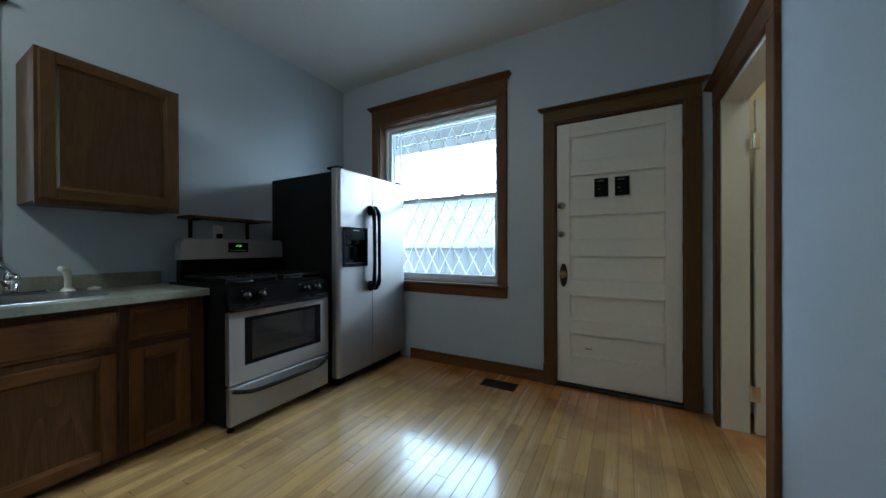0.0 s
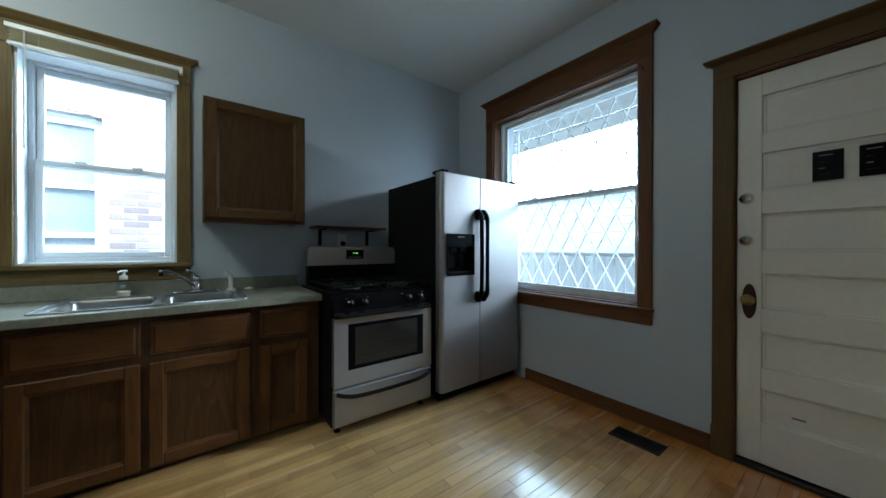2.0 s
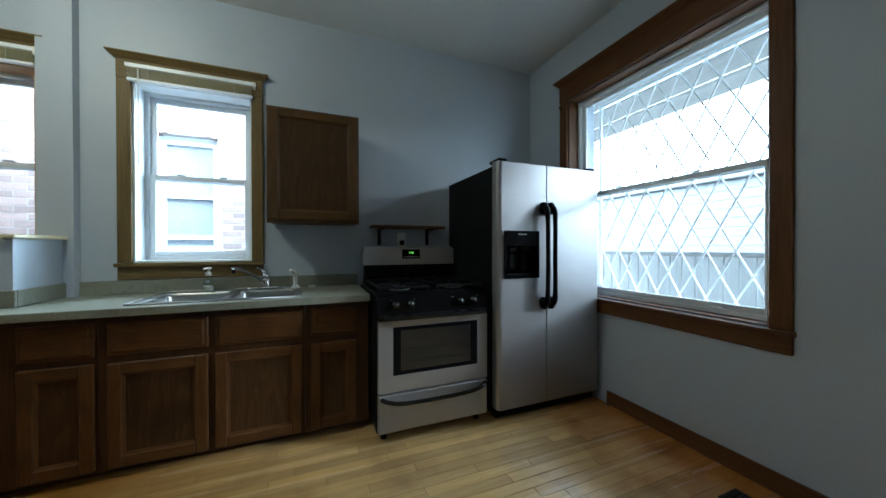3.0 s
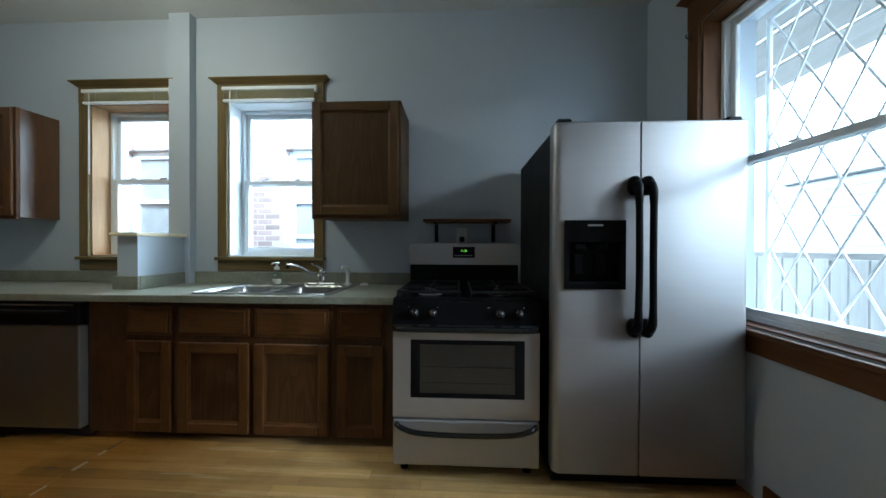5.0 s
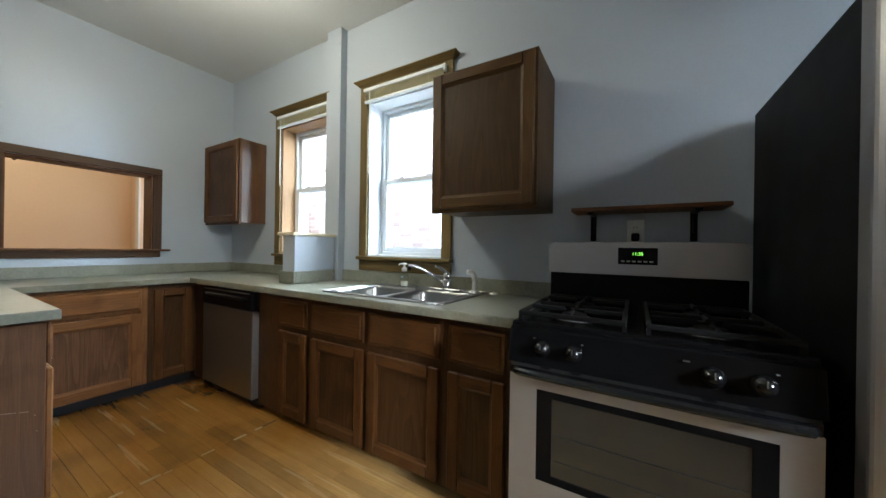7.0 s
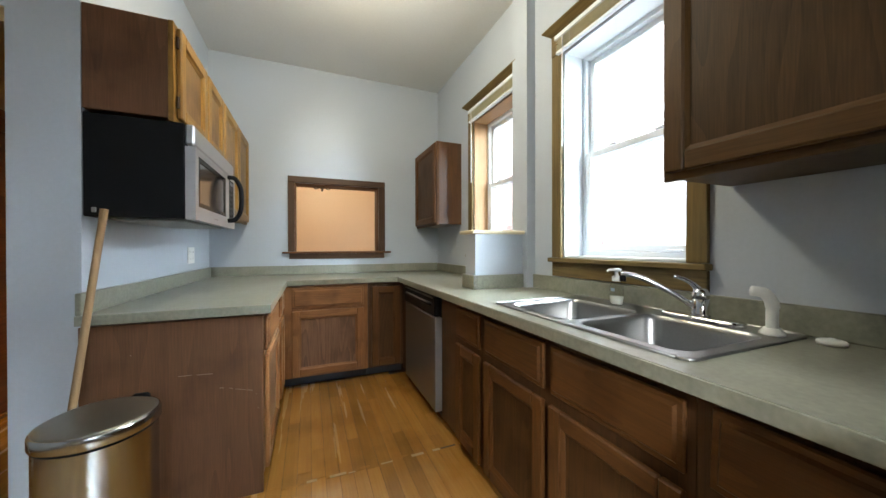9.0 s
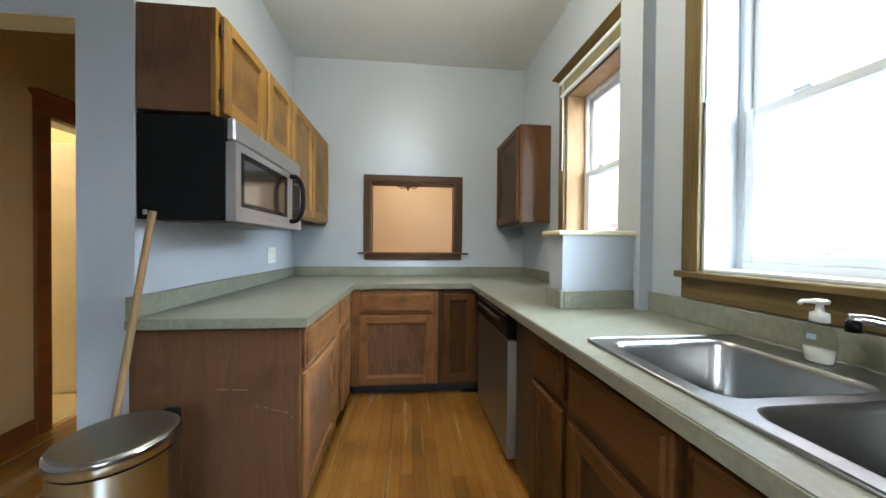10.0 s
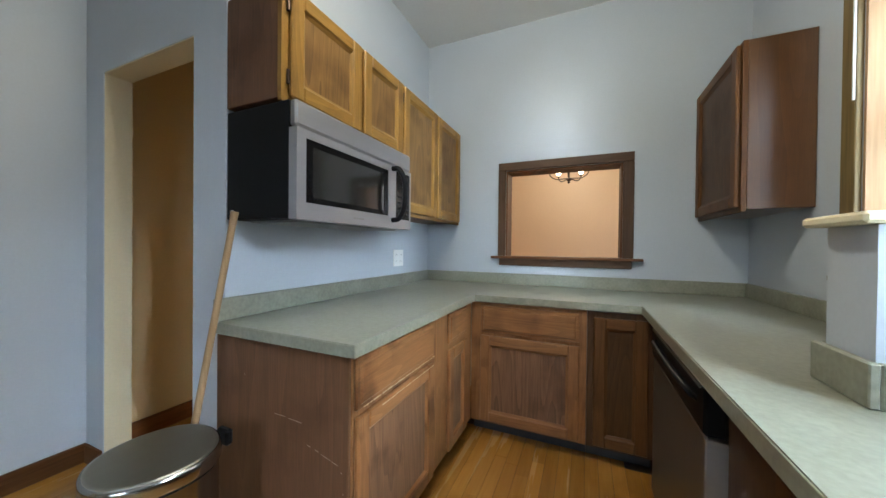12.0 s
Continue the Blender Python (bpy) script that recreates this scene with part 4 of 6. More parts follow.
WF = -2.09
SW = "W"
# window-side units in the shade-darkened oak
base_unit("narrow oak base cabinet with drawer and door", SW, WF, XW + 0.003, -0.645, -0.107, [(-0.395, -0.118, 0.060, 0.60)], [(-0.395, -0.118, 0.632, 0.804)], low=0.045, wood_set=OAK_SHADED)
base_unit("oak sink base cabinet with two doors", SW, WF, XW + 0.003, -0.107, 0.852, [(-0.070, 0.357, 0.060, 0.594), (0.390, 0.835, 0.060, 0.592)], [(-0.070, 0.357, 0.632, 0.800), (0.393, 0.835, 0.630, 0.800)], body_top=0.66, low=0.045, wood_set=OAK_SHADED)
uc = base_unit("oak base cabinet with a crooked drawer front beside the stove", SW, WF, XW + 0.003, 0.852, 1.235, [(0.885, 1.158, 0.060, 0.592)], [], low=0.045, wood_set=OAK_SHADED)
drawer_front(uc, SW, WF, 0.885, 1.158, 0.632, 0.806, 0.003, -2.2, OAK_SHADED)
base_unit("oak filler unit in the corner beside the dishwasher", SW, WF, XW + 0.003, -1.60, -1.375, [], [], low=0.045, wood_set=OAK_SHADED)
SF = -1.583
base_unit("oak base cabinet with drawer and door under the serving opening", "S", SF, YP + 0.003, -1.77, -1.098, [(-1.732, -1.164, 0.10, 0.628)], [(-1.732, -1.166, 0.648, 0.812)])
base_unit("oak corner base cabinet with one tall door", "S", SF, YP + 0.003, -2.088, -1.77, [(-2.06, -1.803, 0.10, 0.800)], [], wood_set=OAK_SHADED)
EF = -1.098
ec = base_unit("oak base cabinet with a scratched drawer at the counter's end", "E", EF, XL - 0.003, -1.045, -0.43, [(-0.992, -0.438, 0.10, 0.636)], [(-0.998, -0.436, 0.657, 0.824)], wood_set=OAK_WORN)
base_unit("narrow oak base cabinet with drawer and door in the corner", "E", EF, XL - 0.003, -1.581, -1.045, [(-1.455, -1.182, 0.10, 0.632)], [(-1.455, -1.180, 0.667, 0.824)])
ep = thing("end_panel", (-0.77, -0.43, 0), "scratched oak veneer end panel of the counter", "panel")
part("panel", new_box(-1.096, XL - 0.002, -0.4295, -0.418, 0.0, 0.829, c=0.002), OAK_END, ep)
SCRATCH = mat("pale_scratch", (0.34, 0.27, 0.22), 0.7, var=0.3, scale=60, bump=0.05)
for x0, x1, z, a in ((-1.055, -1.03, 0.487, 14), (-1.025, -0.985, 0.497, 14), (-0.975, -0.96, 0.508, 14), (-0.94, -0.925, 0.515, 10), (-0.90, -0.84, 0.585, 3), (-0.825, -0.775, 0.589, 1), (-1.072, -1.066, 0.465, 40), (-1.078, -1.072, 0.40, 30), (-0.62, -0.615, 0.70, 60)):
    bm = new_box(x0, x1, -0.4182, -0.4176, z, z + 0.0016)
    bmesh.ops.rotate(bm, verts=bm.verts, cent=((x0 + x1) / 2, -0.418, z), matrix=Matrix.Rotation(radians(-a), 3, "Y"))
    part("scratch", bm, SCRATCH, ep, "pale scratch")



# raw wood where the varnish has worn off along drawer and door edges
wear = random.Random(11)
for y0, y1, z in ((-0.985, -0.46, 0.6630), (-0.975, -0.56, 0.6235)):
    y = y0
    while y < y1:
        ln = wear.uniform(0.008, 0.035)
        part("worn_edge", new_box(EF - 0.0232, EF - 0.0218, y, min(y + ln, y1), z + wear.uniform(0, 0.002), z + wear.uniform(0.003, 0.006)), RAW_WOOD, ec, "raw wood along a worn drawer edge")
        y += ln + wear.uniform(0.001, 0.012)

def wall_unit(label, side, face, back, u0, u1, v0, v1, doors, hinges=None, side_mat=OAK_END, wood_set=OAK_SHADED):
    c = thing("wall_cabinet", place(side, face, (u0 + u1) / 2, -0.15, v0), label, "cabinet", "oak wall cabinets")
    depth = abs(back - face)
    part("body", new_box(*on(side, face, u0, u1, -depth, -0.02, v0 + 0.012, v1), c=0.002), side_mat, c)
    part("bottom_rail", new_box(*on(side, face, u0, u1, -0.0195, 0.0, v0, v0 + 0.035), c=0.002), wood_set[1 if side in "WE" else 2], c)
    holes = [(a + 0.012, b - 0.012, p + 0.012, q - 0.012) for a, b, p, q in doors]
    part("face_frame", pierced(bmesh.new(), side, face, u0, u1, 0.019, v0 + 0.036, v1, holes), wood_set[0], c)
    for k, (a, b, p, q) in enumerate(doors):
        cab_door(c, side, face, a, b, p, q, 0.001, hinges[k] if hinges else 0, wood_set)
    return c


wall_unit("single-door oak wall cabinet between window and stove", "W", -2.33, XW + 0.002, 0.618, 1.208, 1.345, 2.115, [(0.63, 1.196, 1.368, 2.103)], side_mat=OAK_DIM[0], wood_set=OAK_DIM)
wall_unit("single-door oak wall cabinet in the corner by the window", "W", -2.425, XW + 0.002, YP + 0.004, -1.592, 1.355, 2.16, [(-2.215, -1.604, 1.378, 2.148)], side_mat=OAK_SHEEN)
wall_unit("oak wall cabinet with two doors above the microwave", "E", -0.755, XL - 0.002, -1.272, -0.452, 1.695, 2.13, [(-0.878, -0.480, 1.715, 2.118), (-1.262, -0.905, 1.715, 2.118)], (1, 0), wood_set=OAK_LIT)
wall_unit("tall oak wall cabinet with two doors beside the microwave", "E", -0.755, XL - 0.002, YP + 0.004, -1.275, 1.358, 2.13, [(-1.742, -1.285, 1.378, 2.118), (-2.20, -1.76, 1.378, 2.118)], (1, 0), wood_set=OAK_LIT)

# worktop with backsplash
wt = thing("worktop", (-1.6, -1.2, TOP), "mottled grey-green laminate worktop with low backsplash", "worktop")
HOLE = (-2.620, -2.125, 0.005, 0.805)
EX, EY = -2.03, -1.555
bm = grid_slab(bmesh.new(), [XW + 0.001, HOLE[0], HOLE[1], EX, -1.128, XL - 0.001], [YP + 0.001, EY, HOLE[2], HOLE[3], 1.238], TOP - 0.034, TOP, lambda x, y: y < EY or (x < EX and not (HOLE[0] < x < HOLE[1] and HOLE[2] < y < HOLE[3])))
box(bm, -1.128, XL - 0.001, EY, -0.402, TOP - 0.034, TOP)
bmesh.ops.remove_doubles(bm, verts=bm.verts, dist=1e-5)
part("slab", bm, LAMINATE, wt)
bm = new_box(EX, EX + 0.004, EY + 0.004, 1.238, TOP - 0.040, TOP - 0.002, c=0.0012)
box(bm, -1.132, EX + 0.004, EY, EY + 0.004, TOP - 0.040, TOP - 0.002, c=0.0012)
box(bm, -1.132, -1.128, EY + 0.004, -0.402, TOP - 0.040, TOP - 0.002, c=0.0012)
box(bm, -1.132, XL - 0.001, -0.402, -0.398, TOP - 0.040, TOP - 0.002, c=0.0012)
part("edge_strip", bm, LAMINATE, wt)
BS = TOP + 0.088
for q in ((XW + 0.001, XW + 0.02, -0.464, 1.238), (XW + 0.001, XW + 0.02, YP + 0.021, -0.674), (XW + 0.001, XL - 0.001, YP + 0.001, YP + 0.02), (XL - 0.02, XL - 0.001, YP + 0.021, -0.402),
          (-2.264, -2.247, -0.673, -0.498), (-2.619, -2.265, -0.5145, -0.498), (XW + 0.021, -2.265, -0.673, -0.6555)):
    part("backsplash", new_box(*q, TOP + 0.0005, BS, c=0.003), LAMINATE, wt)

# ---- sink ----
def rounded(x0, x1, y0, y1, r, z, k=5):
    pts = []
    for cx, cy, a0 in ((x1 - r, y1 - r, 0), (x0 + r, y1 - r, 90), (x0 + r, y0 + r, 180), (x1 - r, y0 + r, 270)):
        for i in range(k + 1):
            a = radians(a0 + 90 * i / k)
            pts.append((cx + r * math.cos(a), cy + r * math.sin(a), z))
    return pts


sk = thing("sink", (-2.37, 0.41, TOP), "stainless steel double-bowl sink with brushed rim", "sink")
SX0, SX1, SY0, SY1 = -2.648, -2.108, -0.018, 0.825
BOWLS = ((-2.535, -2.150, 0.022, 0.397), (-2.535, -2.150, 0.430, 0.790))
bm = bmesh.new()
Z = TOP + 0.004
for x0, x1, y0, y1 in ((SX0, BOWLS[0][0], SY0, SY1), (BOWLS[0][1], SX1, SY0, SY1), (BOWLS[0][0], BOWLS[0][1], SY0, BOWLS[0][2]), (BOWLS[0][0], BOWLS[0][1], BOWLS[0][3], BOWLS[1][2]), (BOWLS[0][0], BOWLS[0][1], BOWLS[1][3], SY1)):
    box(bm, x0, x1, y0, y1, TOP + 0.0006, Z)
part("rim", bm, SINK_STEEL, sk)
bm = bmesh.new()
ri = rounded(SX0 - 0.004, SX1 + 0.004, SY0 - 0.004, SY1 + 0.004, 0.03, 0)
tube(bm, [(x, y, Z - 0.0005) for x, y, z in ri] + [(ri[0][0], ri[0][1], Z - 0.0005)], 0.005, 8)
part("rim_bead", bm, SINK_STEEL, sk, "", True)
for x0, x1, y0, y1 in BOWLS:
    rings = [rounded(x0 - 0.001, x1 + 0.001, y0 - 0.001, y1 + 0.001, 0.05, Z + 0.0008), rounded(x0 + 0.004, x1 - 0.004, y0 + 0.004, y1 - 0.004, 0.05, Z - 0.003),
             rounded(x0 + 0.008, x1 - 0.008, y0 + 0.008, y1 - 0.008, 0.05, Z - 0.02), rounded(x0 + 0.014, x1 - 0.014, y0 + 0.014, y1 - 0.014, 0.05, Z - 0.150),
             rounded(x0 + 0.022, x1 - 0.022, y0 + 0.022, y1 - 0.022, 0.06, Z - 0.178), rounded(x0 + 0.045, x1 - 0.045, y0 + 0.045, y1 - 0.045, 0.05, Z - 0.190)]
    bm = loft(bmesh.new(), rings, caps=False)
    bm.verts.ensure_lookup_table()
    bm.faces.new(bm.verts[-len(rings[0]):])
    bm.normal_update()
    bowl = part("bowl", bm, SINK_STEEL, sk, "", True)
    k = 6
    flat = rounded(x0 - 0.001, x1 + 0.001, y0 - 0.001, y1 + 0.001, 0.05, Z + 0.0006)
    for q, (cx, cy) in enumerate(((x1 + 0.002, y1 + 0.002), (x0 - 0.002, y1 + 0.002), (x0 - 0.002, y0 - 0.002), (x1 + 0.002, y0 - 0.002))):
        corner = bmesh.new()
        c = corner.verts.new((cx, cy, Z + 0.0006))
        vs = [corner.verts.new(p) for p in flat[q * k:(q + 1) * k]]
        for a, b in zip(vs, vs[1:]):
            corner.faces.new((c, b, a))
        bmesh.ops.recalc_face_normals(corner, faces=corner.faces)
        part("corner", corner, SINK_STEEL, bowl)
    part("drain", lathe(bmesh.new(), ((x0 + x1) / 2, (y0 + y1) / 2, Z - 0.1895), [(0, 0.045), (0.003, 0.043), (0.003, 0.03), (0.001, 0.028), (0.001, 0)]), CHROME, bowl, "steel drain strainer", True)

FXX, FYY = -2.575, 0.585
fa = thing("faucet", (FXX, FYY, Z), "chrome single-lever kitchen faucet on a long deck plate", "faucet")
bm = loft(bmesh.new(), [rounded(-2.607, -2.543, 0.455, 0.715, 0.03, Z + 0.0005), rounded(-2.607, -2.543, 0.455, 0.715, 0.03, Z + 0.012), rounded(-2.603, -2.547, 0.459, 0.711, 0.027, Z + 0.017), rounded(-2.595, -2.555, 0.468, 0.702, 0.019, Z + 0.019)])
part("deck_plate", bm, CHROME, fa)
part("body", lathe(bmesh.new(), (FXX, FYY, Z + 0.018), [(0, 0.029), (0.01, 0.0275), (0.06, 0.0265), (0.061, 0.0255)]), CHROME, fa, "", True)
part("cap", lathe(bmesh.new(), (FXX, FYY, Z + 0.080), [(0, 0.0255), (0.001, 0.0268), (0.018, 0.0262), (0.030, 0.021), (0.036, 0.011), (0.037, 0)]), CHROME, fa, "chrome swivel cap", True)
part("spout", tube(bmesh.new(), arc([(FXX, FYY - 0.012, Z + 0.040), (-2.545, 0.555, Z + 0.068), (-2.495, 0.508, Z + 0.112), (-2.452, 0.466, Z + 0.142), (-2.42, 0.434, Z + 0.156), (-2.398, 0.412, Z + 0.157)], 6), [0.0105] * 12 + [0.0098] * 19, 12), CHROME, fa, "", True)
part("aerator", lathe(bmesh.new(), (-2.402, 0.417, Z + 0.153), [(0, 0.011), (0.022, 0.0115), (0.023, 0)], (0, 0, -1)), BLACK_PLASTIC, fa, "black spout aerator", True)
part("lever", tube(bmesh.new(), arc([(FXX + 0.004, FYY - 0.006, Z + 0.110), (-2.558, 0.572, Z + 0.128), (-2.538, 0.556, Z + 0.145), (-2.512, 0.535, Z + 0.156)], 5), [0.015, 0.013, 0.0115, 0.0105, 0.010, 0.0095, 0.009, 0.0085, 0.008, 0.008, 0.0075, 0.0075, 0.007, 0.007, 0.0065, 0.006], 10), CHROME, fa, "", True)

sp = thing("side_sprayer", (-2.575, 0.778, Z), "white plastic side sprayer standing in the sink deck", "sprayer")
part("collar", lathe(bmesh.new(), (-2.575, 0.778, Z), [(0, 0.03), (0.006, 0.03), (0.014, 0.022), (0.02, 0.02)]), PLASTIC_WHITE, sp, "", True)
part("handle", tube(bmesh.new(), arc([(-2.575, 0.778, Z + 0.015), (-2.575, 0.778, Z + 0.06), (-2.574, 0.777, Z + 0.095), (-2.562, 0.765, Z + 0.122), (-2.541, 0.744, Z + 0.128)], 5), [0.0145] * 8 + [0.0165] * 8 + [0.0155] * 5, 12), PLASTIC_WHITE, sp, "", True)
stp = thing("sink_stopper", (-2.60, 0.89, TOP), "small white rubber sink stopper lying on the worktop", "stopper")
part("disc", lathe(bmesh.new(), (-2.60, 0.89, TOP + 0.0006), [(0, 0.028), (0.008, 0.030), (0.013, 0.026), (0.015, 0.008), (0.018, 0.007), (0.019, 0)]), PLASTIC_WHITE, stp, "", True)
BX, BY = -2.588, 0.235
so = thing("soap_bottle", (BX, BY, Z), "clear pump soap bottle, half full, on the sink deck", "bottle")


def oval_rings(profile, flat=0.66):
    """Rings of an oval bottle, wider along the wall than it is deep."""
    return [[(BX + r * flat * math.cos(a), BY + r * math.sin(a), Z + z) for a in [2 * math.pi * k / 24 for k in range(24)]] for z, r in profile]


part("bottle", loft(bmesh.new(), oval_rings([(0.0005, 0.027), (0.004, 0.030), (0.03, 0.034), (0.06, 0.035), (0.085, 0.031), (0.102, 0.021), (0.108, 0.017), (0.118, 0.017)])), BOTTLE, so, "clear plastic bottle", True)
part("liquid", loft(bmesh.new(), oval_rings([(0.003, 0.025), (0.006, 0.028), (0.03, 0.032), (0.040, 0.0325)])), SOAP, so, "cloudy pale soap", True)
part("label_patch", new_box(BX + 0.0232, BX + 0.0242, BY - 0.010, BY + 0.010, Z + 0.062, Z + 0.076, c=0.0004), mat("pale_blue_label", (0.30, 0.40, 0.55), 0.5, var=0.1, bump=0.0), so, "small pale blue label")
pump = part("pump", lathe(bmesh.new(), (BX, BY, Z + 0.106), [(0, 0.019), (0.022, 0.0185), (0.027, 0.009), (0.044, 0.007), (0.046, 0.017), (0.055, 0.019), (0.058, 0.012), (0.059, 0)]), PLASTIC_WHITE, so, "white pump head", True)
part("nozzle", tube(bmesh.new(), [(BX, BY, Z + 0.158), (BX + 0.030, BY - 0.016, Z + 0.157), (BX + 0.036, BY - 0.019, Z + 0.150)], 0.0055, 8), PLASTIC_WHITE, pump)

# ---- dishwasher ----
dwm = thing("dishwasher", (-2.35, -1.01, 0), "stainless dishwasher with black control panel and bar handle", "dishwasher")
D0, D1 = -1.368, -0.652
part("body", new_box(-2.66, -2.095, D0, D1, 0.06, 0.828), BLACK_MATT, dwm)
part("door_panel", new_box(-2.094, -2.048, D0 + 0.004, D1 - 0.007, 0.075, 0.688, c=0.006), DISH_STEEL, dwm, "brushed steel door")
# door's north side in lighter steel, window light put into its colour
part("door_edge", new_box(-2.094, -2.047, D1 - 0.0068, D1 - 0.002, 0.078, 0.686, c=0.002), STEEL_LIGHT, dwm, "side of the steel door, lightened as if lit by the window")
ctl = part("control_panel", new_box(-2.094, -2.042, D0 + 0.004, D1 - 0.004, 0.692, 0.822, c=0.008), BLACK_PLASTIC, dwm, "black control panel")
part("handle", tube(bmesh.new(), arc([(-2.055, D0 + 0.06, 0.765), (-2.03, D0 + 0.12, 0.772), (-2.022, -1.01, 0.776), (-2.03, D1 - 0.12, 0.772), (-2.055, D1 - 0.06, 0.765)], 6), 0.012, 10), BLACK_PLASTIC, ctl, "curved black handle", True)
part("kick_plate", new_box(-2.15, -2.12, D0 + 0.004, D1 - 0.004, 0.0, 0.07), DARK_BASE, dwm)
part("trim_strip", new_box(-2.042, -2.038, D0 + 0.03, D1 - 0.03, 0.808, 0.818), STEEL, ctl)

# ---- stove ----
stv = thing("stove", (-2.2, 1.62, 0), "black and stainless gas stove with a green clock", "stove")
S0, S1, SFX = 1.252, 1.992, -1.85
part("body", new_box(-2.60, SFX - 0.045, S0, S1, 0.05, 0.885, c=0.004), BLACK_MATT, stv)
for x in (-1.93, -2.5):
    for y in (S0 + 0.05, S1 - 0.05):
        part("foot", lathe(bmesh.new(), (x, y, 0), [(0, 0.02), (0.012, 0.02), (0.014, 0.012), (0.052, 0.012)]), BLACK_PLASTIC, stv)
ov = part("oven_door", ring_panel("W", SFX, S0 + 0.004, S1 - 0.004, -0.043, 0, 0.305, 0.735, (1.345, 1.915, 0.405, 0.698)), STEEL_LIGHT, stv, "stainless oven door")
part("oven_window", new_box(SFX - 0.03, SFX - 0.004, 1.345, 1.915, 0.405, 0.698), DARK_GLASS, ov, "dark oven glass")
bm = bmesh.new()
for q in ((1.345, 1.392, 0.405, 0.698), (1.868, 1.915, 0.405, 0.698), (1.392, 1.868, 0.405, 0.428), (1.392, 1.868, 0.675, 0.698)):
    box(bm, SFX - 0.0038, SFX - 0.001, *q)
part("window_border", bm, BLACK, ov)
for z in (0.48, 0.56):
    part("oven_rack", new_box(SFX - 0.003, SFX - 0.0025, 1.40, 1.86, z, z + 0.002), VENT_BROWN, ov)
bm = new_box(SFX - 0.02, SFX + 0.012, S0 + 0.004, S1 - 0.004, 0.737, 0.775, c=0.008)
tube(bm, arc([(SFX + 0.005, S0 + 0.03, 0.752), (SFX + 0.04, S0 + 0.07, 0.758), (SFX + 0.05, 1.62, 0.76), (SFX + 0.04, S1 - 0.07, 0.758), (SFX + 0.005, S1 - 0.03, 0.752)], 6), 0.014, 10)
part("oven_handle", bm, GLOSS_BLACK, ov, "curved black oven handle", False)
dr = part("drawer", new_box(SFX - 0.043, SFX, S0 + 0.004, S1 - 0.004, 0.062, 0.292, c=0.006), STEEL_LIGHT, stv, "stainless storage drawer")
bm = bmesh.new()
tube(bm, arc([(SFX + 0.002, S0 + 0.02, 0.272), (SFX + 0.028, S0 + 0.06, 0.262), (SFX + 0.036, 1.4, 0.245), (SFX + 0.038, 1.62, 0.24), (SFX + 0.036, 1.84, 0.245), (SFX + 0.028, S1 - 0.06, 0.262), (SFX + 0.002, S1 - 0.02, 0.272)], 6), 0.013, 10)
part("drawer_handle", bm, GLOSS_BLACK, dr, "bowed black drawer handle", True)
# sloped control front
bm = prism(bmesh.new(), [(SFX - 0.045, S0, 0.776), (SFX + 0.004, S0, 0.776), (SFX - 0.012, S0, 0.885), (SFX - 0.045, S0, 0.898)], [(SFX - 0.045, S1, 0.776), (SFX + 0.004, S1, 0.776), (SFX - 0.012, S1, 0.885), (SFX - 0.045, S1, 0.898)])
cf = part("control_front", bm, BLACK, stv)
for y in (1.36, 1.455, 1.79, 1.885):
    kn = part("knob", lathe(bmesh.new(), (SFX - 0.004, y, 0.83), [(0, 0.026), (0.008, 0.026), (0.012, 0.021), (0.03, 0.018), (0.032, 0)], (1, 0, 0.15)), GLOSS_BLACK, cf, "glossy black burner knob", True)
    part("pointer", new_box(SFX + 0.026, SFX + 0.0295, y - 0.0015, y + 0.0015, 0.834, 0.850), STEEL, kn)
for y, w in ((1.335, 0.012), (1.48, 0.012), (1.735, 0.03), (1.91, 0.012)):
    part("dial_mark", new_box(SFX - 0.006, SFX + 0.0015, y - w / 4, y + w / 4, 0.860, 0.862), STEEL, cf)
part("cooktop", new_box(-2.46, SFX - 0.03, S0 - 0.002, S1 + 0.002, 0.886, 0.905, c=0.006), BLACK, stv, "black enamel cooktop")
for x in (-2.03, -2.30):
    for y in (1.43, 1.81):
        bu = part("burner", lathe(bmesh.new(), (x, y, 0.9052), [(0, 0.06), (0.006, 0.058), (0.008, 0.042), (0.018, 0.04), (0.02, 0.034), (0.024, 0)], seg=24), IRON, stv, "round gas burner", True)
        part("burner_ring", lathe(bmesh.new(), (x, y, 0.9054), [(0, 0.068), (0.003, 0.066), (0.003, 0.061), (0, 0.0605)], seg=24), STEEL, bu, "", True)
for y in (1.43, 1.81):
    bm = bmesh.new()
    y0, y1, x0, x1 = y - 0.165, y + 0.165, -2.42, -1.90
    for a in ((x0, x0 + 0.014, y0, y1), (x1 - 0.014, x1, y0, y1), (x0 + 0.014, x1 - 0.014, y0, y0 + 0.014), (x0 + 0.014, x1 - 0.014, y1 - 0.014, y1), (-2.17, -2.156, y0 + 0.014, y1 - 0.014)):
        box(bm, *a, 0.922, 0.938, c=0.003)
    for x in (-2.03, -2.30):
        for a in ((x - 0.115, x - 0.03, y - 0.006, y + 0.006), (x + 0.03, x + 0.115, y - 0.006, y + 0.006), (x - 0.006, x + 0.006, y0 + 0.014, y - 0.03), (x - 0.006, x + 0.006, y + 0.03, y1 - 0.014)):
            box(bm, *a, 0.928, 0.944, c=0.003)
    for x in (x0 + 0.002, x1 - 0.014):
        for yy in (y0, y1 - 0.012):
            box(bm, x, x + 0.012, yy, yy + 0.012, 0.9055, 0.922)
    part("grate", bm, IRON, stv, "cast-iron grate")
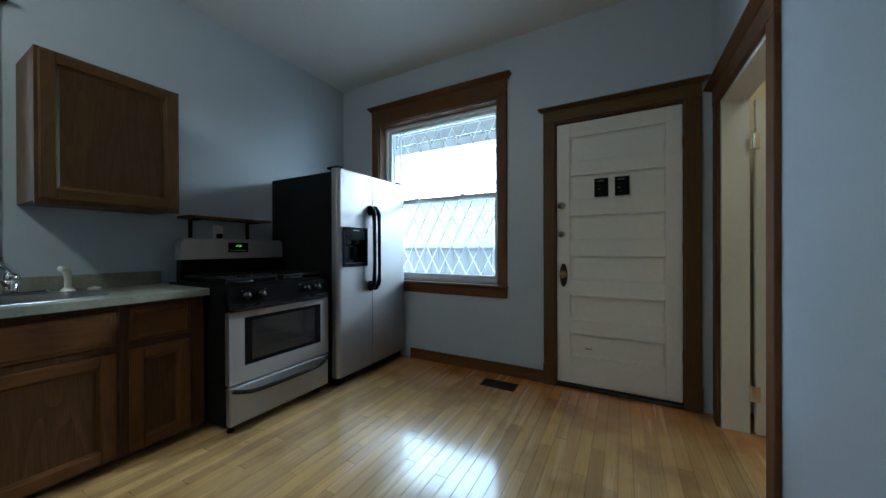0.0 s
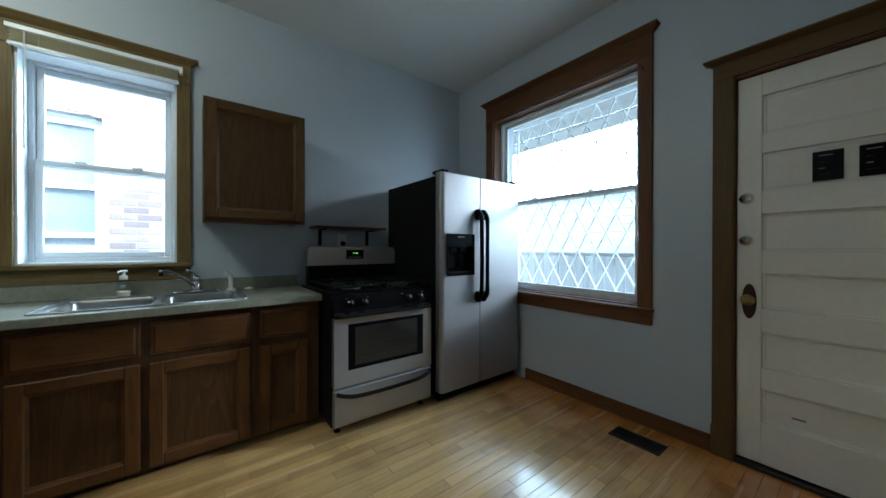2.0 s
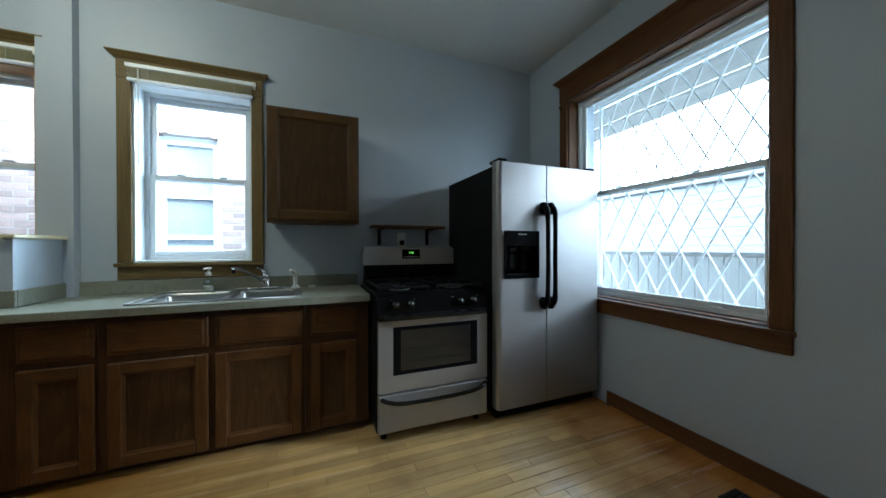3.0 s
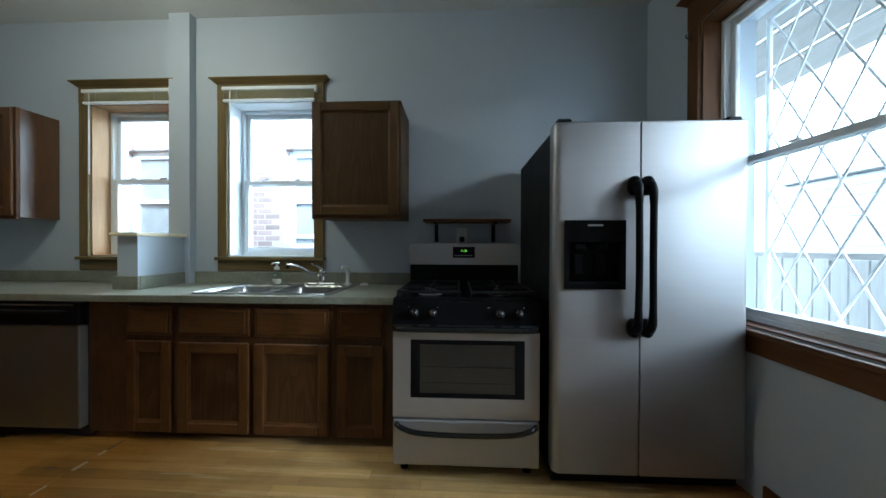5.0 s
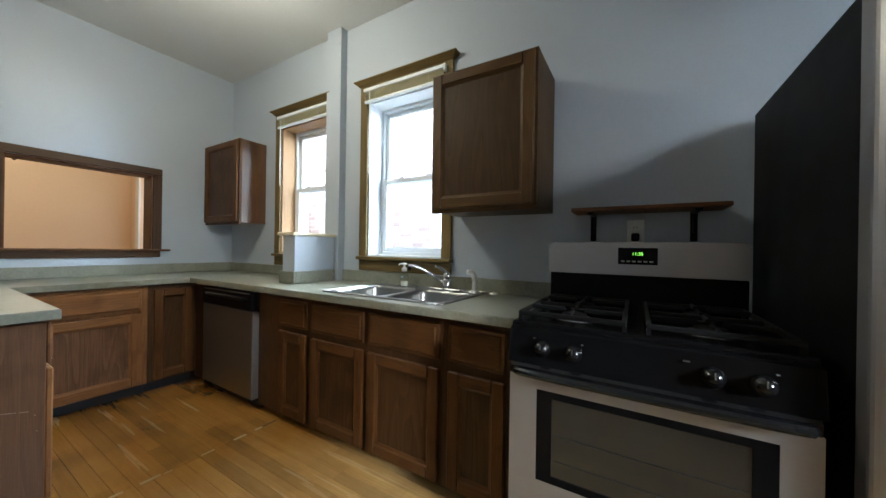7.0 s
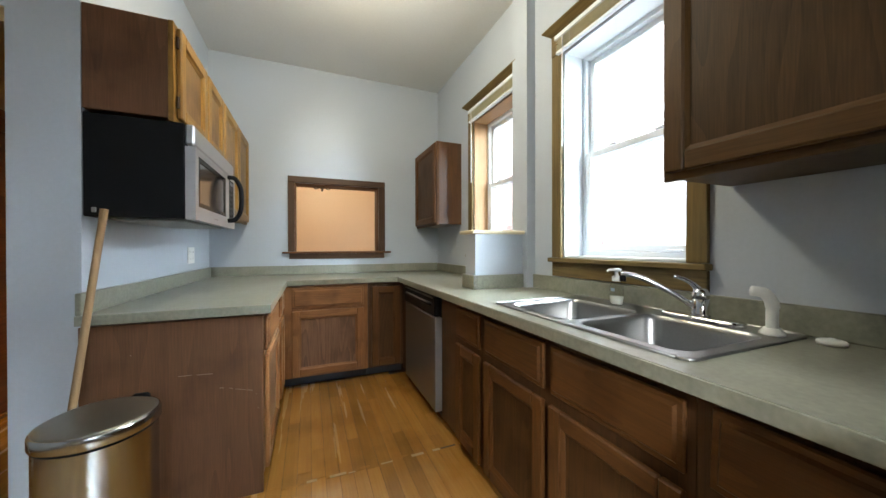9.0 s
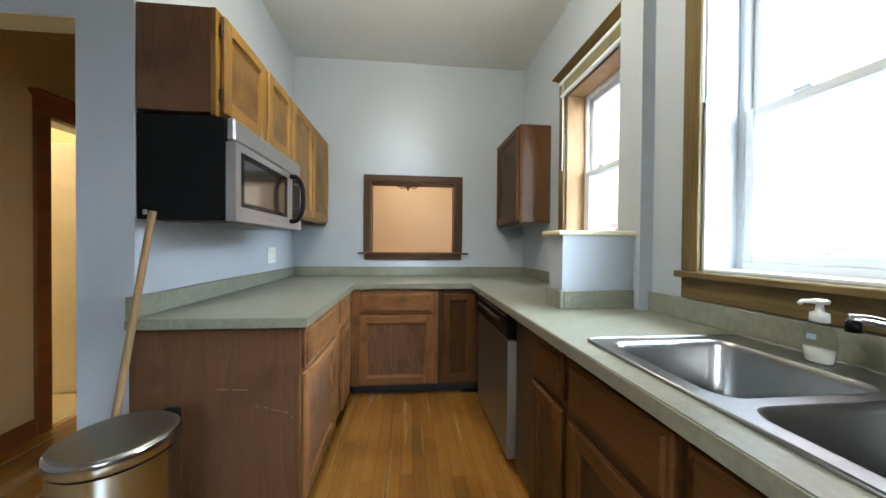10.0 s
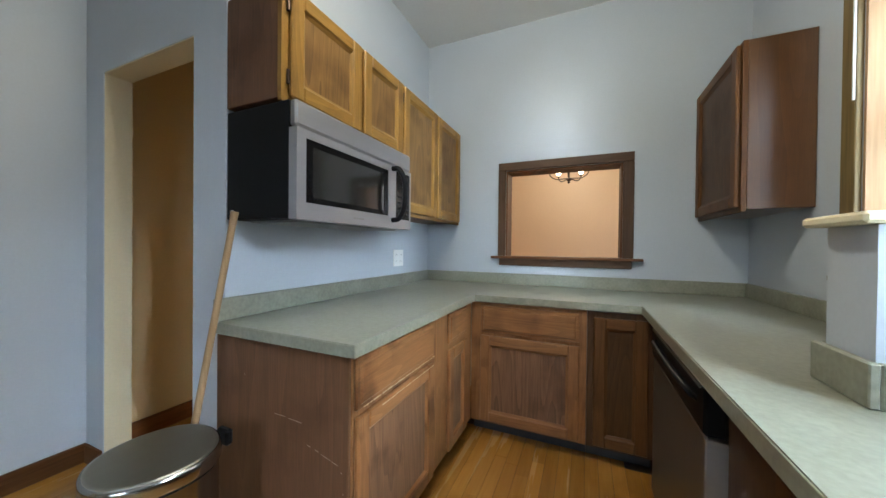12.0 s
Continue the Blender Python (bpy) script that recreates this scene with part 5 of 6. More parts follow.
part("back_riser", new_box(-2.50, -2.425, S0 + 0.006, S1 - 0.006, 0.886, 1.045, c=0.004), BLACK, stv)
bm = loft(bmesh.new(), [[(x, y, z) for y, z in ((S0 - 0.004, 1.045), (S1 - 0.0, 1.045), (S1 - 0.004, 1.165), (S1 - 0.022, 1.188), (S0 + 0.018, 1.188), (S0 - 0.0, 1.165))] for x in (-2.505, -2.415)])
bg = part("backguard", bm, STEEL_LIGHT, stv, "stainless back panel")
cl = part("clock_panel", new_box(-2.416, -2.409, 1.548, 1.695, 1.092, 1.165, c=0.006), BLACK, bg, "black clock window")
txt = bpy.data.curves.new("digits", "FONT")
txt.body, txt.size, txt.extrude, txt.align_x, txt.align_y = "11:35", 0.019, 0.0006, "CENTER", "CENTER"
tob = new("digits", txt)
dig = bpy.data.meshes.new_from_object(tob.evaluated_get(bpy.context.evaluated_depsgraph_get()))
bpy.data.objects.remove(tob)
bm = bmesh.new()
bm.from_mesh(dig)
bmesh.ops.transform(bm, verts=bm.verts, matrix=Matrix(((0, 0, 1, -2.4082), (1, 0, 0, 1.622), (0, 1, 0, 1.138), (0, 0, 0, 1))))
part("digits", bm, GREEN, cl, "glowing green clock digits")
for k in range(6):
    part("key", new_box(-2.4095, -2.4083, 1.56 + k * 0.021, 1.574 + k * 0.021, 1.103, 1.109), CONCRETE, cl)

# ---- fridge ----
frg = thing("fridge", (-2.2, 2.48, 0), "side-by-side stainless fridge with black sides and dispenser", "fridge")
F0, F1, FS, FX = 2.035, 2.932, 2.436, -1.79
part("body", new_box(-2.63, FX - 0.075, F0 + 0.004, F1 - 0.004, 0.03, 1.735, c=0.006), BLACK_MATT, frg, "black textured cabinet")
part("base_grille", new_box(FX - 0.11, FX - 0.05, F0 + 0.01, F1 - 0.01, 0.015, 0.075, c=0.004), BLACK_PLASTIC, frg)
def fridge_door(y0, y1, edge0, edge1):
    """A door slab with a softly rounded front at its outer edge."""
    rings = []
    bend = [(0.030 * (1 - math.sin(a)), 0.034 * (1 - math.cos(a))) for a in [math.pi / 2 * k / 6 for k in range(7)]]
    prof = [(FX - 0.07, y0)] + ([(FX - d, y0 + e) for d, e in bend] if edge0 else [(FX - 0.002, y0), (FX, y0 + 0.002)])
    prof += ([(FX - d, y1 - e) for d, e in bend[::-1]] if edge1 else [(FX, y1 - 0.002), (FX - 0.002, y1)]) + [(FX - 0.07, y1)]
    for z, s in ((0.085, 0.004), (0.09, 0), (1.752, 0), (1.758, 0.004)):
        rings.append([(x - s, y + (s if y < (y0 + y1) / 2 else -s), z) for x, y in prof])
    return loft(bmesh.new(), rings)
bm = fridge_door(F0, FS - 0.003, True, False)
cut = (2.105, 2.344, 0.992, 1.19)
# the door's slab is closed round the niche of the dispenser
hole = [f for f in bm.faces if abs(f.calc_center_median().x - FX) < 0.003 and f.normal.x > 0.9 and f.calc_area() > 0.3]
for f in hole:
    box_y = sorted({round(v.co.y, 5) for v in f.verts})
    box_z = sorted({round(v.co.z, 5) for v in f.verts})
    q = [(box_y[0], box_z[0]), (box_y[-1], box_z[0]), (box_y[-1], box_z[-1]), (box_y[0], box_z[-1])]
    outer = [min(f.verts, key=lambda v: abs(v.co.y - a) + abs(v.co.z - b)) for a, b in q]
    fx = outer[0].co.x
    inner = [bm.verts.new((fx, a, b)) for a, b in ((cut[0], cut[2]), (cut[1], cut[2]), (cut[1], cut[3]), (cut[0], cut[3]))]
    bm.faces.remove(f)
    for k in range(4):
        bm.faces.new((outer[k], outer[(k + 1) % 4], inner[(k + 1) % 4], inner[k]))
d1 = part("freezer_door", bm, STEEL_LIGHT, frg, "brushed steel freezer door")
d2 = part("fridge_door", fridge_door(FS + 0.003, F1, False, True), STEEL_LIGHT, frg, "brushed steel fridge door")
part("gasket", new_box(FX - 0.09, FX - 0.068, F0 + 0.01, F1 - 0.01, 0.09, 1.745), BLACK_PLASTIC, frg)
for y in (F0 + 0.02, F1 - 0.09):
    part("hinge_cover", new_box(FX - 0.15, FX - 0.02, y, y + 0.07, 1.7585, 1.782, c=0.01), BLACK_PLASTIC, frg, "black hinge cover")
part("dispenser", ring_panel("W", FX, 2.083, 2.366, 0.0005, 0.010, 0.967, 1.292, cut), BLACK, d1, "glossy black water dispenser")
ND = 0.055
niche = part("niche", new_box(FX - ND - 0.004, FX - ND, cut[0], cut[1], cut[2], cut[3]), BLACK, d1, "black dispenser niche")
for a in ((cut[0] - 0.003, cut[0], cut[2], cut[3]), (cut[1], cut[1] + 0.003, cut[2], cut[3]), (cut[0], cut[1], cut[3], cut[3] + 0.003)):
    part("niche_side", new_box(FX - ND, FX + 0.0004, *a), BLACK, d1)
part("drip_tray", new_box(FX - ND, FX + 0.004, cut[0], cut[1], cut[2] - 0.004, cut[2] + 0.004, c=0.001), BLACK_MATT, d1)
for y in (2.165, 2.265):
    part("paddle", new_box(FX - ND + 0.008, FX - ND + 0.022, y - 0.022, y + 0.022, 1.03, 1.13, c=0.006), BLACK_PLASTIC, d1, "black paddle")
    part("spout", new_box(FX - ND + 0.005, FX - 0.012, y - 0.03, y + 0.03, 1.15, 1.188, c=0.008), BLACK_PLASTIC, d1)
part("badge", new_box(FX + 0.0095, FX + 0.0110, 2.19, 2.26, 1.264, 1.272), CONCRETE, d1, "small pale badge")
for k in range(5):
    part("button", new_box(FX + 0.0095, FX + 0.0107, 2.13 + k * 0.042, 2.155 + k * 0.042, 1.215, 1.228), BLACK, d1)
for y, dd in ((FS - 0.036, d1), (FS + 0.024, d2)):
    out = 1 if dd is d2 else -1
    pts = arc([(FX - 0.002, y, 1.452), (FX + 0.024, y, 1.454), (FX + 0.046, y, 1.438), (FX + 0.058, y + 0.002 * out, 1.385), (FX + 0.060, y, 1.12), (FX + 0.058, y + 0.002 * out, 0.855), (FX + 0.046, y, 0.802), (FX + 0.024, y, 0.786), (FX - 0.002, y, 0.788)], 6)
    m = len(pts) - 1
    part("handle", tube(bmesh.new(), pts, [0.0155 + 0.0135 * max(0.0, 1 - min(k, m - k) / 19.0) ** 0.7 for k in range(m + 1)], 14), BLACK_PLASTIC, dd, "long black handle with swollen ends", True)
    for z in (1.452, 0.788):
        pod = lathe(bmesh.new(), (FX - 0.001, y, z), [(0, 0.031), (0.012, 0.031), (0.03, 0.029), (0.042, 0.022), (0.048, 0)], (1, 0, 0), 20)
        bmesh.ops.scale(pod, verts=pod.verts, vec=(1, 0.92, 1.45), space=Matrix.Translation((0, -y, -z)))
        part("handle_foot", pod, BLACK_PLASTIC, dd, "", True)

# ---- microwave ----
mw = thing("microwave", (-0.64, -0.85, 1.265), "over-counter stainless microwave with black sides", "microwave")
M0, M1, MX = -1.258, -0.453, -0.832
part("body", new_box(MX + 0.04, XL - 0.003, M0, M1, 1.272, 1.692, c=0.003), BLACK_MATT, mw, "black painted case")
part("vent_band", new_box(MX + 0.004, MX + 0.039, M0, M1, 1.598, 1.690, c=0.008), STEEL_LIGHT, mw, "stainless vent band")
mf = part("front", pierced(bmesh.new(), "E", MX, M0, M1, 0.038, 1.268, 1.592, [(-1.03, -0.495, 1.33, 1.562), (M0 + 0.012, -1.10, 1.32, 1.575)]), STEEL_LIGHT, mw, "stainless front")
part("window", new_box(MX + 0.006, MX + 0.03, -1.03, -0.495, 1.33, 1.562), DARK_GLASS, mf, "dark glass window")
bm = bmesh.new()
for q in ((-1.03, -1.0, 1.33, 1.562), (-0.53, -0.495, 1.33, 1.562), (-1.0, -0.53, 1.33, 1.352), (-1.0, -0.53, 1.54, 1.562)):
    box(bm, MX + 0.003, MX + 0.0056, *q)
part("window_border", bm, BLACK, mf)
kp = part("keypad", new_box(MX + 0.003, MX + 0.03, M0 + 0.012, -1.10, 1.32, 1.575), BLACK, mf, "black keypad")
for i in range(3):
    for j in range(6):
        part("key", new_box(MX + 0.0015, MX + 0.0028, M0 + 0.028 + i * 0.04, M0 + 0.052 + i * 0.04, 1.345 + j * 0.03, 1.357 + j * 0.03), IRON, kp)
part("display", new_box(MX + 0.0012, MX + 0.0028, M0 + 0.03, -1.125, 1.54, 1.562), DARK_GLASS, kp)
part("handle", tube(bmesh.new(), arc([(MX - 0.0, -1.066, 1.578), (MX - 0.038, -1.068, 1.572), (MX - 0.066, -1.072, 1.52), (MX - 0.072, -1.074, 1.45), (MX - 0.066, -1.072, 1.37), (MX - 0.038, -1.068, 1.318), (MX - 0.0, -1.066, 1.31)], 6), 0.0135, 12), BLACK_PLASTIC, mf, "black bowed handle", True)
part("badge", new_box(MX - 0.001, MX + 0.0006, -0.83, -0.76, 1.292, 1.299), CONCRETE, mf, "small grey badge")
part("underside_grille", new_box(MX + 0.06, XL - 0.06, M0 + 0.06, M1 - 0.06, 1.262, 1.2715, c=0.003), STEEL, mw)
part("power_hook", new_box(-0.50, -0.485, M1, M1 + 0.006, 1.288, 1.308, c=0.002), STEEL, mw)

# ---- shelf, outlets, vent, can, broom ----
sh = thing("wall_shelf", (-2.6, 1.645, 1.33), "short brown wooden shelf on two black brackets", "shelf")
part("board", new_box(XW + 0.001, -2.50, 1.335, 1.952, 1.34, 1.36, c=0.004), TRIM_DY, sh)
for y in (1.42, 1.846):
    part("bracket", box(box(new_box(XW + 0.001, XW + 0.008, y - 0.014, y + 0.014, 1.20, 1.339, c=0.002), XW + 0.008, -2.53, y - 0.012, y + 0.012, 1.328, 1.339, c=0.002), XW + 0.008, XW + 0.016, y - 0.005, y + 0.005, 1.24, 1.328), BLACK_PLASTIC, sh, "black metal bracket")


def outlet(side, plane, u, v, label, plugged, gangs=(0.0,)):
    """A wall plate with a pair of sockets for each gang."""
    o = thing("wall_outlet", place(side, plane, u, 0, v), label, "outlet")
    half = 0.038 + max(gangs)
    part("plate", new_box(*on(side, plane, u - half, u + half, 0.0005, 0.006, v - 0.062, v + 0.062), c=0.003), PLASTIC_WHITE, o)
    for du in gangs:
        for dv in (-0.024, 0.024):
            sock = part("socket", new_box(*on(side, plane, u + du - 0.016, u + du + 0.016, 0.006, 0.008, v + dv - 0.014, v + dv + 0.014), c=0.002), PLASTIC_WHITE, o)
            for e in (-0.006, 0.006):
                part("slot", new_box(*on(side, plane, u + du + e - 0.001, u + du + e + 0.001, 0.0079, 0.0083, v + dv - 0.004, v + dv + 0.005)), BLACK_PLASTIC, sock)
        part("plate_screw", lathe(bmesh.new(), place(side, plane, u + du, 0.006, v), [(0, 0.003), (0.001, 0.0025), (0.0012, 0)], Vector(place(side, plane, 0, 1, 0)) - Vector(place(side, plane, 0, 0, 0)), 8), PLASTIC_WHITE, o)
    if plugged:
        part("plug", new_box(*on(side, plane, u - 0.018, u + 0.018, 0.0085, 0.045, v - 0.045, v - 0.005), c=0.006), BLACK_PLASTIC, o, "black plug")


outlet("W", XW, 1.612, 1.245, "white wall outlet with a black plug above the stove", True)
outlet("E", XL, -1.738, 1.085, "white double wall outlet above the counter", False, (-0.032, 0.032))
ho = thing("wall_screw", (XW, -1.05, 1.1), "small dark screw standing out of the wall", "screw")
part("head", lathe(bmesh.new(), (XW, -1.02, 1.10), [(0, 0.008), (0.004, 0.007), (0.006, 0)], (1, 0, 0)), BRONZE, ho)

fv = thing("floor_vent", (-0.716, 2.735, 0), "dark brown metal floor register near the back door", "vent")
part("frame", box(box(box(new_box(-0.86, -0.572, 2.665, 2.682, 0.0, 0.008, c=0.002), -0.86, -0.572, 2.788, 2.805, 0, 0.008, c=0.002), -0.86, -0.845, 2.682, 2.788, 0, 0.008, c=0.002), -0.587, -0.572, 2.682, 2.788, 0, 0.008, c=0.002), VENT_BROWN, fv)
part("pan", new_box(-0.846, -0.586, 2.681, 2.789, 0.0004, 0.0012), BLACK_MATT, fv)
for k in range(16):
    part("slat", new_box(-0.843 + k * 0.016, -0.836 + k * 0.016, 2.682, 2.788, 0.001, 0.006), VENT_BROWN, fv)

CX, CY, CH = -0.648, -0.138, 0.575
def can_ring(s, z):
    pts = []
    for k in range(80):
        a = 2 * math.pi * k / 80
        c, q = math.cos(a), math.sin(a)
        x = 0.150 * math.copysign(abs(c) ** 0.92, c)
        y = 0.152 * q if q > 0 else 0.148 * math.copysign(abs(q) ** 0.85, q)
        pts.append((CX + s * (x * 0.966 + y * 0.259), CY + s * (y * 0.966 - x * 0.259), z))
    return pts
can = thing("trash_can", (CX, CY, 0), "brushed steel step trash can with a closed lid", "trash can")
part("base_ring", loft(bmesh.new(), [can_ring(0.97, 0.0), can_ring(1.0, 0.004), can_ring(1.0, 0.03), can_ring(0.97, 0.032)]), BLACK_PLASTIC, can)
part("body", loft(bmesh.new(), [can_ring(0.965, 0.03), can_ring(0.965, CH - 0.045)], caps=False), CAN_STEEL, can, "brushed steel drum", True)
part("seal", loft(bmesh.new(), [can_ring(0.95, CH - 0.046), can_ring(0.95, CH - 0.03)]), BLACK_PLASTIC, can)
part("lid", loft(bmesh.new(), [can_ring(1.0, CH - 0.036), can_ring(1.01, CH - 0.032), can_ring(1.01, CH - 0.004), can_ring(0.995, CH + 0.003), can_ring(0.965, CH + 0.005)]), CAN_STEEL, can, "steel lid with a bright rolled rim", True)
part("lid_top", loft(bmesh.new(), [can_ring(0.962, CH + 0.002), can_ring(0.958, CH + 0.0065), can_ring(0.9, CH + 0.008), can_ring(0.5, CH + 0.0105), can_ring(0.15, CH + 0.011)]), LID_STEEL, can, "brushed lid plate", True)
part("hinge_block", new_box(CX - 0.075, CX - 0.02, CY - 0.172, CY - 0.146, CH - 0.045, CH + 0.008, c=0.008), BLACK_PLASTIC, can, "black hinge housing")
part("pedal", new_box(CX + 0.0, CX + 0.10, CY + 0.165, CY + 0.215, 0.012, 0.024, c=0.004), BLACK_PLASTIC, can)

br = thing("broom_handle", (-0.452, -0.252, 0), "pale wooden broom handle leaning on the wall end", "broom")
d = Vector((-0.531, -0.436, 1.285)) - Vector((-0.452, -0.252, 0.0))
P = Vector((-0.452, -0.252, 0.012))
part("stick", tube(bmesh.new(), [P, P + d * 0.5, P + d * 0.965, P + d * 0.985, P + d], [0.0125, 0.0125, 0.0125, 0.0125, 0.010], 12), BROOM, br, "", True)
part("grip", tube(bmesh.new(), [P + d * 0.965, P + d * 1.002], 0.0135, 12), BROOM, br)

# ---- outside ----
structure("ground", new_box(-300, 300, -300, 300, -0.65, -0.55), CONCRETE, "pale concrete ground of the yard")
# emissive panel added to send more light through the west windows than the sky does
structure("backdrop_sky_west", new_box(-16.1, -16.0, -60, 13.1, -0.5, 22), WEST_GLOW, "glowing panel added in front of the western sky")
NX = -4.6
nb = thing("neighbour_house", (NX - 0.3, -0.5, -0.55), "neighbouring brick house across the narrow passage", "house")
NW = (-0.78, -0.165, 1.12, 2.50)
part("wall", pierced(bmesh.new(), "W", NX + 0.009, -9.0, 0.35, 0.3, -0.55, 6.2, [NW, (-3.08, -2.36, 1.12, 2.50)]), MORTAR, nb)
wn = part("window_frame", pierced(bmesh.new(), "W", NX - 0.10, NW[0], NW[1], 0.06, NW[2], NW[3], [(NW[0] + 0.07, NW[1] - 0.07, NW[2] + 0.08, 1.28), (NW[0] + 0.07, NW[1] - 0.07, 1.33, 1.77), (NW[0] + 0.07, NW[1] - 0.07, 1.82, NW[3] - 0.09)]), VINYL, nb, "white window frame")
part("pane", new_box(NX - 0.15, NX - 0.145, NW[0] + 0.07, NW[1] - 0.07, NW[2] + 0.08, NW[3] - 0.09), PANE_GREY, wn, "opaque grey window pane")
part("stone_sill", new_box(NX - 0.2, NX + 0.05, NW[0] - 0.06, NW[1] + 0.06, NW[2] - 0.09, NW[2], c=0.006), CONCRETE, nb)
NW2 = (-3.08, -2.36, 1.12, 2.50)
wn2 = part("window_frame", pierced(bmesh.new(), "W", NX - 0.10, NW2[0], NW2[1], 0.06, NW2[2], NW2[3], [(NW2[0] + 0.07, NW2[1] - 0.07, NW2[2] + 0.08, 1.77), (NW2[0] + 0.07, NW2[1] - 0.07, 1.82, NW2[3] - 0.09)]), VINYL, nb, "white window frame")
part("pane", new_box(NX - 0.15, NX - 0.145, NW2[0] + 0.07, NW2[1] - 0.07, NW2[2] + 0.08, NW2[3] - 0.09), PANE_GREY, wn2, "opaque grey window pane")
part("stone_sill", new_box(NX - 0.2, NX + 0.05, NW2[0] - 0.06, NW2[1] + 0.06, NW2[2] - 0.09, NW2[2], c=0.006), CONCRETE, nb)
# shallow arches of upright bricks over the windows
for k, hole in ((k, hole) for hole in (NW, NW2) for k in range(11)):
    u = hole[0] - 0.04 + k * (hole[1] - hole[0] + 0.08) / 10
    rise = 0.05 * (1 - ((k - 5) / 5.0) ** 2)
    part("arch_brick", new_box(NX - 0.1, NX + 0.016, u - 0.029, u + 0.029, NW[3] - 0.03 + rise, NW[3] + 0.16 + rise, c=0.004), BRICK, nb)
part("house_body", new_box(-10.5, NX - 0.296, -9.0, 0.35, -0.55, 6.2), BRICK, nb)
part("roof", new_box(-10.6, NX + 0.06, -9.1, 0.41, 6.202, 6.3, c=0.01), CONCRETE, nb, "flat pale roof edge")
BL, BH, J = 0.20, 0.064, 0.011
brick_mesh = mesh_of("brick", new_box(-0.05, 0.012, -BL / 2, BL / 2, -BH / 2, BH / 2, c=0.004), BRICK)
rest = bmesh.new()
count = 0
for r in range(72):
    z = 0.45 + r * (BH + J)
    for k in range(30):
        y = -3.6 + k * (BL + J) + (r % 2) * (BL + J) / 2
        if y > 0.24:
            continue
        if any(h[0] - BL / 2 - 0.005 < y < h[1] + BL / 2 + 0.005 and h[2] - 0.12 < z < h[3] + 0.22 for h in (NW, NW2)):
            continue
        if -1.75 < y < 0.95 and 0.95 < z < 2.75 and count < 300:
            b = new("brick", brick_mesh)
            b.parent = nb
            b.location = Vector((NX, y, z)) - ORIGIN[nb]
            count += 1
        else:
            box(rest, NX - 0.05, NX + 0.012, y - BL / 2, y + BL / 2, z - BH / 2, z + BH / 2)
tagged(part("bricks", rest, BRICK_REST, nb), kind="stuff")

# pale house further back beyond the corner of the brick house
fh = thing("far_house", (-11.0, 2.4, -0.55), "pale rendered house behind the brick house", "house")
part("wall", new_box(-12.5, -10.0, 0.3, 4.6, -0.55, 3.3), SIDING, fh)
part("roof_edge", new_box(-12.7, -9.85, 0.1, 4.8, 3.31, 3.45, c=0.02), CONCRETE, fh)
for y in (0.75, 1.75, 2.75):
    w = part("window_frame", pierced(bmesh.new(), "W", -9.94, y, y + 0.7, 0.05, 0.9, 2.3, [(y + 0.08, y + 0.62, 0.98, 1.56), (y + 0.08, y + 0.62, 1.64, 2.22)]), VINYL, fh, "white window frame")
    part("pane", new_box(-9.995, -9.99, y + 0.08, y + 0.62, 0.98, 2.22), PANE_GREY, w)
part("balcony_rail", new_box(-9.98, -9.6, 0.4, 2.2, 0.35, 0.5, c=0.01), VINYL, fh, "white balcony rail")

# low pale garage beyond the yard
ga = thing("garage", (-2.0, 10.5, -0.55), "low garage with pale horizontal siding across the yard", "garage")
part("wall", new_box(-9.0, 6.0, 10.02, 14 - 2.0, -0.55, 2.75), SIDING, ga)
for k in range(15):
    part("siding_board", new_box(-9.02, 6.02, 9.99 - 0.012, 10.018, -0.5 + k * 0.215, -0.5 + k * 0.215 + 0.205, c=0.004), SIDING, ga)
part("roof_edge", new_box(-9.2, 6.2, 9.8, 12.2, 2.76, 2.86, c=0.01), SIDING, ga)

# back porch: floor, railing boards, roof boards, sliding gate
pf = thing("back_porch", (-1.0, 4.4, -0.55), "weathered grey wooden back porch with railing and roof", "porch")
part("floor", new_box(-4.0, 2.4, 3.30, 4.6, -0.18, -0.10), PORCH_X, pf)
for x in (-3.9, 0.3, 2.3):
    part("post", new_box(x, x + 0.1, 4.45, 4.55, -0.55, 2.55, c=0.005), PORCH, pf)
for z in (0.42, 1.05):
    part("rail", new_box(-4.0, 2.4, 4.47, 4.53, z, z + 0.08, c=0.004), PORCH_X, pf)
for k in range(52):
    part("baluster", new_box(-3.95 + k * 0.122, -3.95 + k * 0.122 + 0.110, 4.44, 4.465, 0.1, 1.08, c=0.002), PORCH, pf)
for k in range(6):
    part("roof_board", new_box(-4.0, 2.4, 3.32 + k * 0.2, 3.505 + k * 0.2, 2.60 + (k % 2) * 0.02, 2.625 + (k % 2) * 0.02), PORCH_ROOF, pf)

